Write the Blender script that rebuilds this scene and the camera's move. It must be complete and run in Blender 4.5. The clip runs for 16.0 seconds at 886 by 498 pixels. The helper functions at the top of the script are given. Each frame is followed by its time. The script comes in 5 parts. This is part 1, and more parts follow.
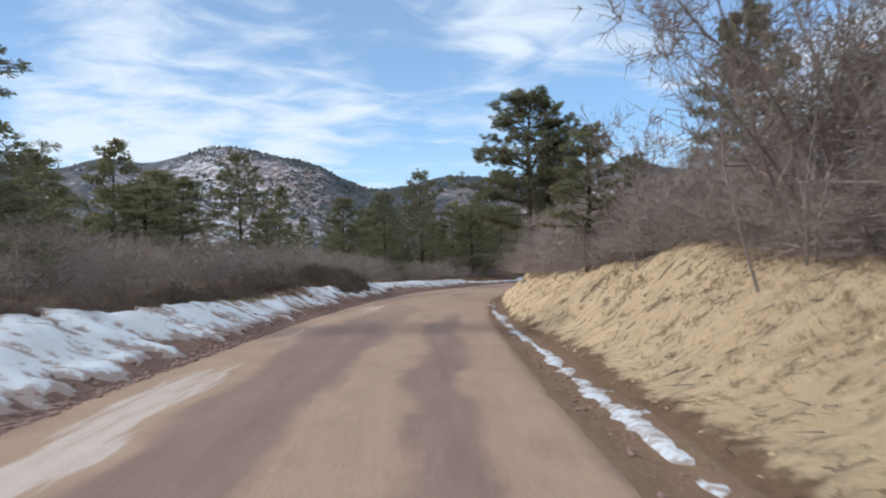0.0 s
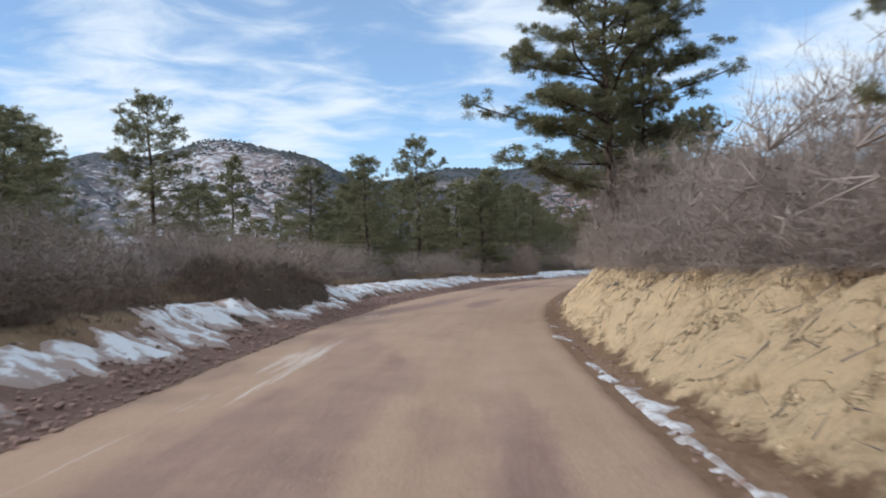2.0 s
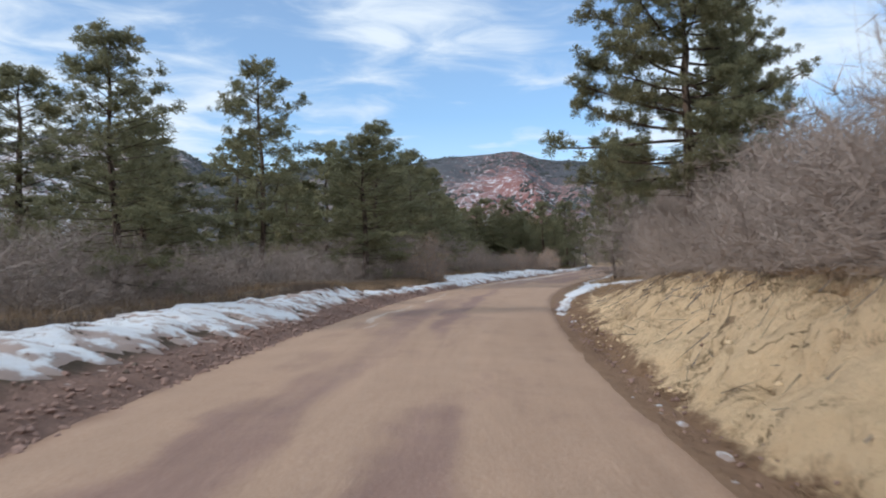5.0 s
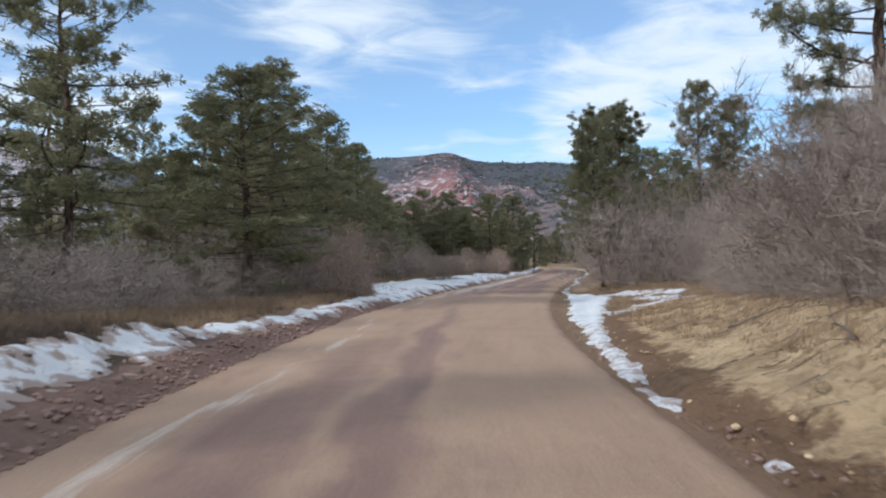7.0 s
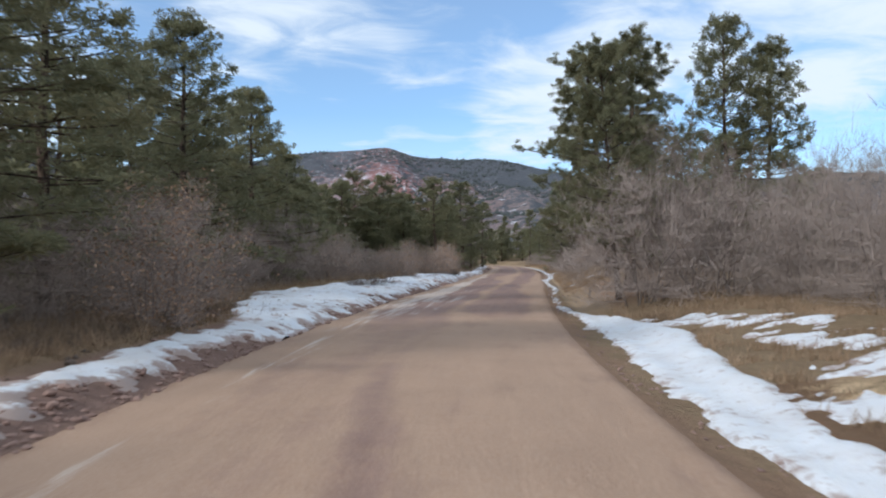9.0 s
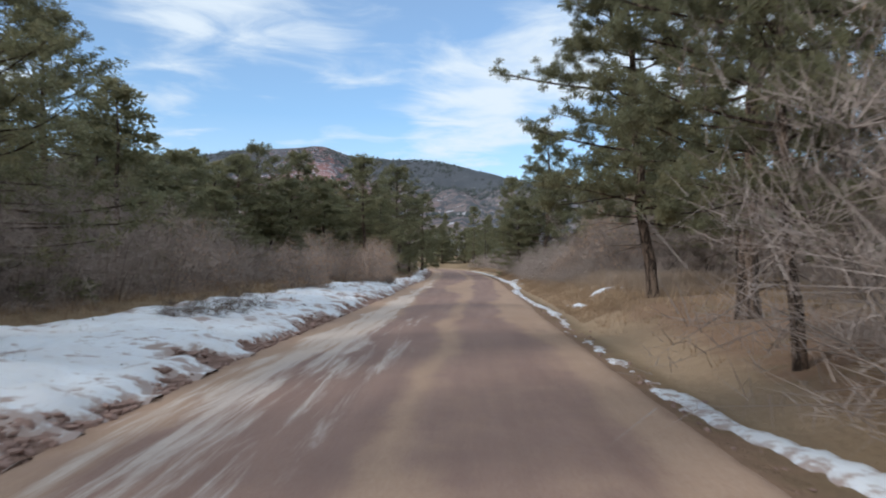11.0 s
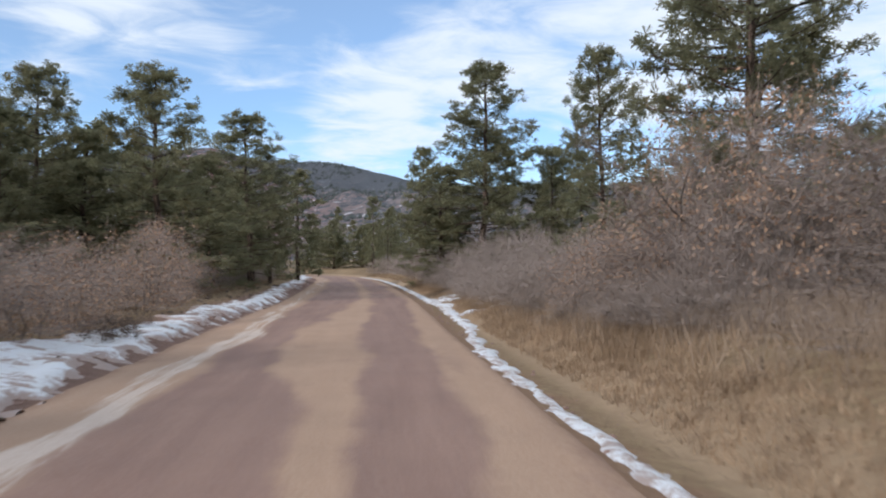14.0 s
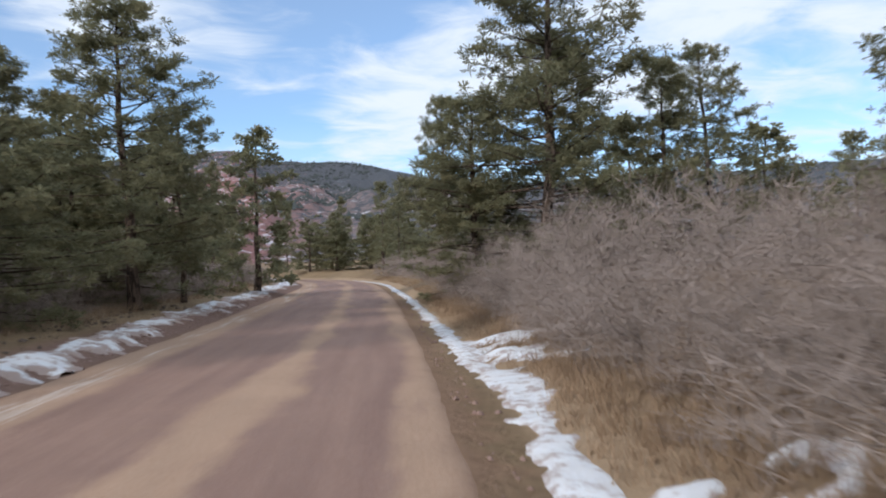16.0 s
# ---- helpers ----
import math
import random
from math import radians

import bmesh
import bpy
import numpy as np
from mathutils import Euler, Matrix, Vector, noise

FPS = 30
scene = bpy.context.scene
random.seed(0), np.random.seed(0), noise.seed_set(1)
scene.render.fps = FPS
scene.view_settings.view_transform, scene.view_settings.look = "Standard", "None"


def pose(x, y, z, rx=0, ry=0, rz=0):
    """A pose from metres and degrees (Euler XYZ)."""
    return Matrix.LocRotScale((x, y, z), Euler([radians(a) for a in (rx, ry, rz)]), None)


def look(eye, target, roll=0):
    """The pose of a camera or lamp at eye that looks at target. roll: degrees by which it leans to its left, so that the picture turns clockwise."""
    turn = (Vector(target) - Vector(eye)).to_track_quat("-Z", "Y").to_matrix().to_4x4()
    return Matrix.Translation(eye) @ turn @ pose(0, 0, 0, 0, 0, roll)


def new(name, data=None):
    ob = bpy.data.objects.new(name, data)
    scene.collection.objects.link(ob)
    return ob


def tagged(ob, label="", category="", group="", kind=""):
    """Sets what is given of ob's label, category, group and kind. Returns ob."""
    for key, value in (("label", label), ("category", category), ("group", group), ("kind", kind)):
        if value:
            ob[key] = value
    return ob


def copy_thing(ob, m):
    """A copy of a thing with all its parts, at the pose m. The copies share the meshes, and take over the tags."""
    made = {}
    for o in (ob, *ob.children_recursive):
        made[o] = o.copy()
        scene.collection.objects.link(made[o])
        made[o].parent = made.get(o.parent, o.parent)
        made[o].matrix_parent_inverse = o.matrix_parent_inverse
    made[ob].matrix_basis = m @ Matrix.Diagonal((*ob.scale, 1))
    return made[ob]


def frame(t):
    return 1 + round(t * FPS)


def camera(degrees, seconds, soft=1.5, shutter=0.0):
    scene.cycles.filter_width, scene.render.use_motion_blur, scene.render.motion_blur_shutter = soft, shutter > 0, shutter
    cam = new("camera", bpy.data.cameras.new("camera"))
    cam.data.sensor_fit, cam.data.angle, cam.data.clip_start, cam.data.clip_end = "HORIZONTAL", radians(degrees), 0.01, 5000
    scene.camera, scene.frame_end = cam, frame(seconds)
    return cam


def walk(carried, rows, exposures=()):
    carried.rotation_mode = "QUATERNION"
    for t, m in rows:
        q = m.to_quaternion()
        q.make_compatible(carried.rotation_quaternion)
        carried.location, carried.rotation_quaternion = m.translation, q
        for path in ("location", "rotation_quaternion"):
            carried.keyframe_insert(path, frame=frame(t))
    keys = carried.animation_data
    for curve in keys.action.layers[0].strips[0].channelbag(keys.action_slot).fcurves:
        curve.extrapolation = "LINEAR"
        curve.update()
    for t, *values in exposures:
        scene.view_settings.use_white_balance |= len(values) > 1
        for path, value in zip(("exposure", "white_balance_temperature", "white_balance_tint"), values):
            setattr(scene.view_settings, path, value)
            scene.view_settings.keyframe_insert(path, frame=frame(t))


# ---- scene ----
# the camera on the dashboard, 1.55 m over the gravel
cam = camera(56.4, 16.0, soft=2.0, shutter=0.25)
EYE = 1.55
# seconds, x, y, yaw to the left, pitch up, lean
PATH = [
    (0, 0.000, 0.000, 3.39, 1.31, -0.06),
    (0.5, -0.386, 4.761, 3.39, 1.29, -0.10),
    (1, -0.761, 9.415, 3.33, 1.11, -0.24),
    (1.5, -1.128, 13.985, 3.37, 0.87, -0.58),
    (2, -1.488, 18.484, 3.26, 0.84, -0.50),
    (2.5, -1.816, 22.863, 2.74, 0.88, -0.32),
    (3, -2.079, 27.075, 1.82, 0.76, -0.12),
    (3.5, -2.246, 31.133, 0.32, 0.79, -0.05),
    (4, -2.292, 35.069, -1.53, 0.76, -0.03),
    (4.5, -2.196, 38.926, -3.79, 0.75, -0.17),
    (5, -1.974, 42.743, -5.24, 0.73, -0.24),
    (5.5, -1.670, 46.550, -6.34, 0.71, -0.38),
    (6, -1.297, 50.361, -7.33, 0.68, -0.64),
    (6.5, -0.851, 54.179, -8.51, 0.73, -0.86),
    (7, -0.321, 57.991, -9.84, 0.84, -0.46),
    (7.5, 0.298, 61.787, -11.15, 0.96, -0.26),
    (8, 1.001, 65.587, -12.28, 0.97, -0.04),
    (8.5, 1.786, 69.439, -13.23, 0.85, 0.05),
    (9, 2.658, 73.388, -14.14, 0.59, 0.09),
    (9.5, 3.619, 77.446, -15.01, 0.76, 0.18),
    (10, 4.678, 81.601, -16.13, 0.89, 0.30),
    (10.5, 5.853, 85.824, -17.45, 1.07, 0.51),
    (11, 7.140, 90.087, -18.64, 0.73, 0.75),
    (11.5, 8.529, 94.360, -19.86, 0.73, 0.58),
    (12, 10.022, 98.635, -21.13, 0.71, 0.49),
    (12.5, 11.634, 102.938, -22.42, 0.80, 0.47),
    (13, 13.381, 107.304, -23.66, 0.86, 0.44),
    (13.5, 15.260, 111.737, -24.72, 0.93, 0.27),
    (14, 17.257, 116.245, -25.51, 1.00, -0.15),
    (14.5, 19.359, 120.863, -25.84, 0.98, -0.45),
    (15, 21.537, 125.628, -25.70, 0.92, -0.95),
    (15.5, 23.747, 130.568, -24.93, 0.96, -1.25),
    (16, 25.951, 135.706, -24.07, 0.89, -1.62),
]


def seat(x, y, yaw, pitch, lean):
    a, b = radians(yaw), radians(pitch)
    eye = Vector((x, y, EYE))
    return look(eye, eye + Vector((-math.sin(a) * math.cos(b), math.cos(a) * math.cos(b), math.sin(b))), lean)


walk(cam, [(t, seat(*row)) for t, *row in PATH], ((0, 0.0, 6280, 9), (4, 0.01, 6350, 9), (8.5, 0.02, 6250, 9), (11, -0.05, 6330, 8), (13, 0.05, 6410, 11), (16, 0.05, 6450, 12)))


# ---- light: thin high cloud, a low sun on the left behind the car ----
SUN_FROM = Vector((-0.84, -0.28, 0.49)).normalized()


def make_world():
    world = bpy.data.worlds.new("winter_sky")
    scene.world = world
    world.use_nodes = True
    t = world.node_tree
    t.nodes.clear()
    out = t.nodes.new("ShaderNodeOutputWorld")
    back = t.nodes.new("ShaderNodeBackground")
    sky = t.nodes.new("ShaderNodeTexSky")
    sky.sky_type, sky.sun_disc = "NISHITA", False
    sky.sun_elevation = math.asin(SUN_FROM.z)
    sky.sun_rotation = math.atan2(SUN_FROM.x, SUN_FROM.y)
    sky.altitude, sky.air_density, sky.dust_density, sky.ozone_density = 1900, 1.0, 0.3, 2.0
    coord = t.nodes.new("ShaderNodeTexCoord")
    split = t.nodes.new("ShaderNodeSeparateXYZ")
    t.links.new(coord.outputs["Generated"], split.inputs[0])
    lift = t.nodes.new("ShaderNodeMath")
    lift.operation = "MAXIMUM"
    lift.inputs[1].default_value = 0.0
    t.links.new(split.outputs[2], lift.inputs[0])
    add = t.nodes.new("ShaderNodeMath")
    add.operation = "ADD"
    add.inputs[1].default_value = 0.10
    t.links.new(lift.outputs[0], add.inputs[0])
    flat = []
    for axis in (0, 1):
        div = t.nodes.new("ShaderNodeMath")
        div.operation = "DIVIDE"
        t.links.new(split.outputs[axis], div.inputs[0])
        t.links.new(add.outputs[0], div.inputs[1])
        flat.append(div)
    join = t.nodes.new("ShaderNodeCombineXYZ")
    t.links.new(flat[0].outputs[0], join.inputs[0])
    t.links.new(flat[1].outputs[0], join.inputs[1])
    # broad banks and fine streaks of cirrus on a high plane
    place = t.nodes.new("ShaderNodeMapping")
    place.inputs["Location"].default_value = CLOUD_SHIFT
    place.inputs["Rotation"].default_value = (0, 0, radians(-28))
    place.inputs["Scale"].default_value = (0.85, 1.0, 1.0)
    t.links.new(join.outputs[0], place.inputs[0])
    broad = t.nodes.new("ShaderNodeTexNoise")
    broad.inputs["Scale"].default_value, broad.inputs["Detail"].default_value = 0.8, 3.0
    fine = t.nodes.new("ShaderNodeTexNoise")
    fine.inputs["Scale"].default_value, fine.inputs["Detail"].default_value = 3.4, 9.0
    fine.inputs["Roughness"].default_value, fine.inputs["Distortion"].default_value = 0.58, 0.5
    for node in (broad, fine):
        t.links.new(place.outputs[0], node.inputs["Vector"])
    mixn = t.nodes.new("ShaderNodeMath")
    mixn.operation = "MULTIPLY_ADD"
    mixn.inputs[1].default_value = 0.85
    t.links.new(broad.outputs["Fac"], mixn.inputs[0])
    calm = t.nodes.new("ShaderNodeMath")
    calm.operation = "MULTIPLY"
    calm.inputs[1].default_value = 1.05
    t.links.new(fine.outputs["Fac"], calm.inputs[0])
    t.links.new(calm.outputs[0], mixn.inputs[2])
    # the larger banks of cloud, with unseen ones added for fill light
    total = mixn.outputs[0]
    for azimuth, height, radius, amount in CLOUDS_AND_FILL:
        a, e = radians(azimuth), radians(height)
        dot = t.nodes.new("ShaderNodeVectorMath")
        dot.operation = "DOT_PRODUCT"
        dot.inputs[1].default_value = (math.sin(a) * math.cos(e), math.cos(a) * math.cos(e), math.sin(e))
        t.links.new(coord.outputs["Generated"], dot.inputs[0])
        soft = t.nodes.new("ShaderNodeMapRange")
        soft.interpolation_type = "SMOOTHSTEP"
        soft.inputs["From Min"].default_value, soft.inputs["From Max"].default_value = math.cos(radians(radius)), 1.0
        soft.inputs["To Max"].default_value = amount
        t.links.new(dot.outputs["Value"], soft.inputs["Value"])
        more = t.nodes.new("ShaderNodeMath")
        more.operation = "ADD"
        t.links.new(total, more.inputs[0])
        t.links.new(soft.outputs[0], more.inputs[1])
        total = more.outputs[0]
    ramp = t.nodes.new("ShaderNodeMapRange")
    ramp.interpolation_type = "SMOOTHSTEP"
    ramp.inputs["From Min"].default_value, ramp.inputs["From Max"].default_value = 0.84, 1.34
    ramp.inputs["To Min"].default_value, ramp.inputs["To Max"].default_value = 0.20, 0.95
    t.links.new(total, ramp.inputs["Value"])
    # the veil thickens towards the horizon
    low = t.nodes.new("ShaderNodeMapRange")
    low.inputs["From Min"].default_value, low.inputs["From Max"].default_value = 0.02, 0.24
    low.inputs["To Min"].default_value, low.inputs["To Max"].default_value = 0.62, 0.0
    t.links.new(split.outputs[2], low.inputs["Value"])
    most = t.nodes.new("ShaderNodeMath")
    most.operation = "MAXIMUM"
    t.links.new(ramp.outputs[0], most.inputs[0])
    t.links.new(low.outputs[0], most.inputs[1])
    mix = t.nodes.new("ShaderNodeMix")
    mix.data_type = "RGBA"
    t.links.new(most.outputs[0], mix.inputs[0])
    boost = t.nodes.new("ShaderNodeMix")
    boost.data_type, boost.blend_type = "RGBA", "MULTIPLY"
    boost.inputs[0].default_value = 1.0
    boost.inputs[7].default_value = SKY_TINT
    t.links.new(sky.outputs[0], boost.inputs[6])
    t.links.new(boost.outputs[2], mix.inputs[6])
    mix.inputs[7].default_value = CLOUD
    t.links.new(mix.outputs[2], back.inputs[0])
    back.inputs[1].default_value = SKY_STRENGTH
    t.links.new(back.outputs[0], out.inputs[0])


# azimuth, height and radius in degrees, amount
# the last four, behind and overhead, are unseen clouds added for fill light
CLOUDS_AND_FILL = ((-25, 11, 9, 0.26), (-14, 12, 7, 0.08), (4, 16, 6, 0.10), (12, 15, 5, 0.05), (20, 10.5, 5, 0.26), (27, 14, 7, 0.24), (38, 16, 9, 0.28), (50, 20, 14, 0.26), (14, 18, 5, -0.14), (6, 11, 6, -0.14), (-4, 13, 6, -0.10), (31, 9, 5, -0.10), (0, 26, 9, 0.08), (120, 35, 70, 0.4), (-120, 30, 70, 0.5), (180, 45, 70, 0.5), (0, 85, 50, 0.35))
CLOUD_SHIFT = (3.1, 1.7, 0.0)
SKY_TINT = (0.92, 1.30, 1.50, 1)
CLOUD = (7.0, 7.75, 8.55, 1)
SKY_STRENGTH = 0.12
make_world()
sun_data = bpy.data.lights.new("sun", "SUN")
sun_data.energy, sun_data.angle, sun_data.color = 2.35, radians(7.0), (1.0, 0.955, 0.90)
sun = new("sun", sun_data)
sun.matrix_world = look((SUN_FROM * 100)[:], (0, 0, 0))
scene.view_settings.exposure = 0.0


# ---- the lie of the land ----
def lattice(ix, iy, seed):
    h = np.sin(ix * 127.1 + iy * 311.7 + seed * 74.7) * 43758.5453
    return h - np.floor(h)


def value_noise(x, y, seed=0):
    """Smooth noise from 0 to 1 with cells of one unit."""
    x, y = np.asarray(x, float), np.asarray(y, float)
    ix, iy = np.floor(x), np.floor(y)
    u, v = x - ix, y - iy
    u, v = u * u * (3 - 2 * u), v * v * (3 - 2 * v)
    a, b = lattice(ix, iy, seed), lattice(ix + 1, iy, seed)
    c, e = lattice(ix, iy + 1, seed), lattice(ix + 1, iy + 1, seed)
    return (a * (1 - u) + b * u) * (1 - v) + (c * (1 - u) + e * u) * v


def fractal(x, y, seed=0, octaves=4):
    total, size, weight = 0.0, 1.0, 0.5
    for n in range(octaves):
        total = total + weight * value_noise(x * size, y * size, seed + 13 * n)
        size, weight = size * 2.03, weight * 0.5
    return total / (1 - 0.5**octaves)


def smooth(a, b, x):
    u = np.clip((np.asarray(x, float) - a) / (b - a), 0, 1)
    return u * u * (3 - 2 * u)


# the road's middle: y, x
BEND = [(-400, 31), (-80, 4.9), (-30, 0.95), (0, -1.35), (12, -2.2), (24, -2.85), (34, -3.0), (44, -2.75), (52, -1.85),
        (60, -0.65), (70, 1.2), (80, 3.5), (90, 6.6), (100, 10.1), (110, 13.8), (120, 17.7), (135, 23.2), (150, 28.9),
        (170, 35.9), (195, 44.0), (205, 46.6), (215, 48.2), (225, 48.3), (240, 45.0), (262, 35.0), (300, 14.0), (700, -250)]
_ty = np.arange(-400, 700, 0.5)
_tx = np.interp(_ty, *zip(*BEND))
for _ in range(3):
    _tx = np.convolve(np.pad(_tx, 8, mode="edge"), np.ones(17) / 17, "valid")
_slope = np.gradient(_tx, 0.5)


def middle(y):
    return np.interp(y, _ty, _tx)


def lean_cos(y):
    return 1 / np.sqrt(1 + np.interp(y, _ty, _slope) ** 2)


def across(x, y):
    """Metres to the right of the road's middle."""
    return (x - middle(y)) * lean_cos(y)


def off_road(d, y):
    """The x that lies d metres to the right of the road's middle."""
    return middle(y) + d / lean_cos(y)


HALF = 2.75
BANK_Y = (-60, 8, 13, 17, 20, 25, 33, 42, 52, 62, 67, 72, 85, 98, 106, 118, 128, 140, 400)
BANK_FOOT = (3.95, 3.95, 3.95, 3.95, 3.9, 3.75, 3.55, 3.4, 3.4, 3.3, 3.35, 3.6, 4.4, 4.3, 4.2, 4.2, 4.2, 4.2, 4.2)
BANK_HEAD = (7.2, 7.1, 7.0, 6.9, 6.5, 5.7, 5.0, 4.6, 4.8, 5.6, 6.4, 7.2, 9.0, 7.0, 5.7, 5.7, 6.6, 7.6, 7.6)
BANK_TOP = (1.5, 1.5, 1.75, 2.05, 1.9, 1.4, 1.3, 1.3, 1.4, 1.15, 0.98, 0.8, 0.38, 0.5, 0.55, 0.55, 0.6, 0.75, 0.75)
LEFT_Y = (-60, 20, 40, 60, 75, 95, 130, 160, 400)
LEFT_TOP = (0.72, 0.70, 0.62, 0.50, 0.36, 0.32, 0.36, 0.30, 0.30)


def land(x, y):
    """The height of the ground."""
    x, y = np.asarray(x, float), np.asarray(y, float)
    d = across(x, y)
    foot, head, top = (np.interp(y, BANK_Y, row) for row in (BANK_FOOT, BANK_HEAD, BANK_TOP))
    wobble = (fractal(x * 0.35, y * 0.35, 5) - 0.5)
    foot = foot + 0.5 * wobble
    ditch = -0.13 * smooth(2.6, 3.3, d) * (1 - smooth(foot - 0.4, foot + 0.15, d))
    steep = 1 - np.clip((head - foot - 1.0) / 2.2, 0, 1)
    rise = np.clip((d - foot) / (head - foot), 0, 1)
    eased = rise * rise * (3 - 2 * rise)
    face = top * (eased * (1 - steep) + steep * np.sqrt(np.clip(rise, 0, 1)) * (0.35 + 0.65 * rise))
    right = ditch + face + 0.045 * np.clip(d - head, 0, 18) + 0.9 * smooth(20, 70, d)
    ledge = np.interp(y, LEFT_Y, LEFT_TOP)
    left = 0.16 * smooth(2.75, 3.3, -d) + (ledge - 0.16) * smooth(3.2, 4.7, -d)
    left = left + (fractal(x * 1.7, y * 1.7, 31) - 0.5) * 0.19 * smooth(2.9, 3.5, -d) * (1 - 0.4 * smooth(6, 9, -d)) + 0.25 * smooth(9, 30, -d)
    mound = smooth(3.9, 4.55, -d) * (1 - smooth(5.6, 8.5, -d)) * (0.16 * smooth(26, 29, y) * (1 - smooth(32.5, 34.8, y)) + 0.50 * smooth(36, 38.5, y) * (1 - smooth(43.5, 47.5, y)) + 0.22 * smooth(66, 69, y) * (1 - smooth(72, 74, y))) * (0.25 + 1.5 * fractal(x * 0.45, y * 0.45, 33, 3))
    low_mound = smooth(4.5, 5.2, -d) * (1 - smooth(6, 9, -d)) * 0.18 * smooth(0.44, 0.6, fractal(x * 0.33, y * 0.33, 35, 3)) * smooth(5, 8, y) * (1 - smooth(26, 29, y))
    left = left + mound + low_mound
    crown = 0.05 * (1 - np.clip(np.abs(d) / HALF, 0, 1) ** 2) - 0.02
    rough = (fractal(x * 0.12, y * 0.12, 41) - 0.5) * 0.5 * smooth(7, 20, np.abs(d)) + (fractal(x * 0.9, y * 0.9, 42) - 0.5) * 0.12 * smooth(3.4, 5, np.abs(d))
    return np.where(d > 0, right, left) + crown * (np.abs(d) < HALF + 0.3) + rough


# ---- meshes from arrays ----
def mesh_from(name, verts, faces, smooth_shade=True, floats=None):
    """A mesh from arrays. floats: values per vertex, by attribute name."""
    me = bpy.data.meshes.new(name)
    verts = np.asarray(verts, np.float32)
    faces = np.asarray(faces, np.int32)
    n, k = faces.shape
    me.vertices.add(len(verts))
    me.vertices.foreach_set("co", verts.ravel())
    me.loops.add(n * k)
    me.loops.foreach_set("vertex_index", faces.ravel())
    me.polygons.add(n)
    me.polygons.foreach_set("loop_start", np.arange(0, n * k, k, dtype=np.int32))
    me.polygons.foreach_set("use_smooth", np.full(n, smooth_shade))
    me.update(calc_edges=True)
    for key, values in (floats or {}).items():
        me.attributes.new(key, "FLOAT", "POINT").data.foreach_set("value", np.asarray(values, np.float32).ravel())
    me.validate()
    return me


def part_of(name, me, material, parent=None, label=""):
    """Links a mesh as one object, under parent if given."""
    ob = new(name, me)
    if material and not me.materials:
        me.materials.append(material)
    if parent is not None:
        ob.parent = parent
    if label:
        tagged(ob, label=label)
    return ob


def thing(name, label, category, group=""):
    return tagged(new(name), label, category, group)


def sheet(ys, ds, height, keep=None):
    """A grid that follows the road: rows along y, columns across."""
    yy, dd = np.meshgrid(ys, ds, indexing="ij")
    xx = off_road(dd, yy)
    zz = height(xx, yy, dd)
    verts = np.stack([xx, yy, zz], -1).reshape(-1, 3)
    a = np.arange(len(ys) * len(ds)).reshape(len(ys), len(ds))
    faces = np.stack([a[:-1, :-1], a[:-1, 1:], a[1:, 1:], a[1:, :-1]], -1).reshape(-1, 4)
    dd, yy = dd.ravel(), yy.ravel()
    if keep is not None:
        ok = keep(xx.ravel(), yy, dd)
        faces = faces[ok[faces].any(1)]
        used = np.unique(faces)
        renum = np.full(len(verts), -1)
        renum[used] = np.arange(len(used))
        return verts[used], renum[faces], dd[used], yy[used]
    return verts, faces, dd, yy


# ---- materials ----
class Shade:
    """A small builder for one node material."""

    def __init__(self, name, rough=0.85, specular=0.25):
        self.mat = bpy.data.materials.new(name)
        self.mat.use_nodes = True
        self.tree = self.mat.node_tree
        self.bsdf = self.tree.nodes["Principled BSDF"]
        self.bsdf.inputs["Roughness"].default_value = rough
        self.bsdf.inputs["Specular IOR Level"].default_value = specular

    def put(self, kind, **sockets):
        node = self.tree.nodes.new(kind)
        for key, value in sockets.items():
            key = key.replace("_", " ")
            if hasattr(value, "is_linked"):
                self.tree.links.new(value, node.inputs[key])
            else:
                node.inputs[key].default_value = value
        return node

    def link(self, a, b):
        self.tree.links.new(a, b)

    def where(self):
        return self.put("ShaderNodeTexCoord").outputs["Object"]

    def attr(self, name):
        node = self.put("ShaderNodeAttribute")
        node.attribute_name = name
        return node.outputs["Fac"]

    def vec(self, x, y, z=0.0):
        return self.put("ShaderNodeCombineXYZ", X=x, Y=y, Z=z).outputs[0]

    def math(self, op, a, b=0.0, c=0.0):
        node = self.put("ShaderNodeMath")
        node.operation = op
        for n, value in enumerate((a, b, c)):
            if hasattr(value, "is_linked"):
                self.link(value, node.inputs[n])
            else:
                node.inputs[n].default_value = value
        return node.outputs[0]

    def noise(self, vector, scale, detail=4.0, rough=0.55, warp=0.0):
        return self.put("ShaderNodeTexNoise", Vector=vector, Scale=scale, Detail=detail, Roughness=rough, Distortion=warp).outputs["Fac"]

    def band(self, value, a, b, low=0.0, high=1.0):
        node = self.put("ShaderNodeMapRange", Value=value, From_Min=a, From_Max=b, To_Min=low, To_Max=high)
        node.interpolation_type = "SMOOTHSTEP"
        return node.outputs[0]

    def mix(self, fac, a, b, how="MIX"):
        node = self.put("ShaderNodeMix")
        node.data_type, node.blend_type = "RGBA", how
        for slot, value in ((0, fac), (6, a), (7, b)):
            if hasattr(value, "is_linked"):
                self.link(value, node.inputs[slot])
            else:
                node.inputs[slot].default_value = (*value, 1) if slot else value
        return node.outputs[2]

    def colour(self, socket):
        self.link(socket, self.bsdf.inputs["Base Color"])
        return self

    def bump(self, height, strength=0.4, distance=0.03):
        node = self.put("ShaderNodeBump", Height=height, Strength=strength, Distance=distance)
        self.link(node.outputs[0], self.bsdf.inputs["Normal"])
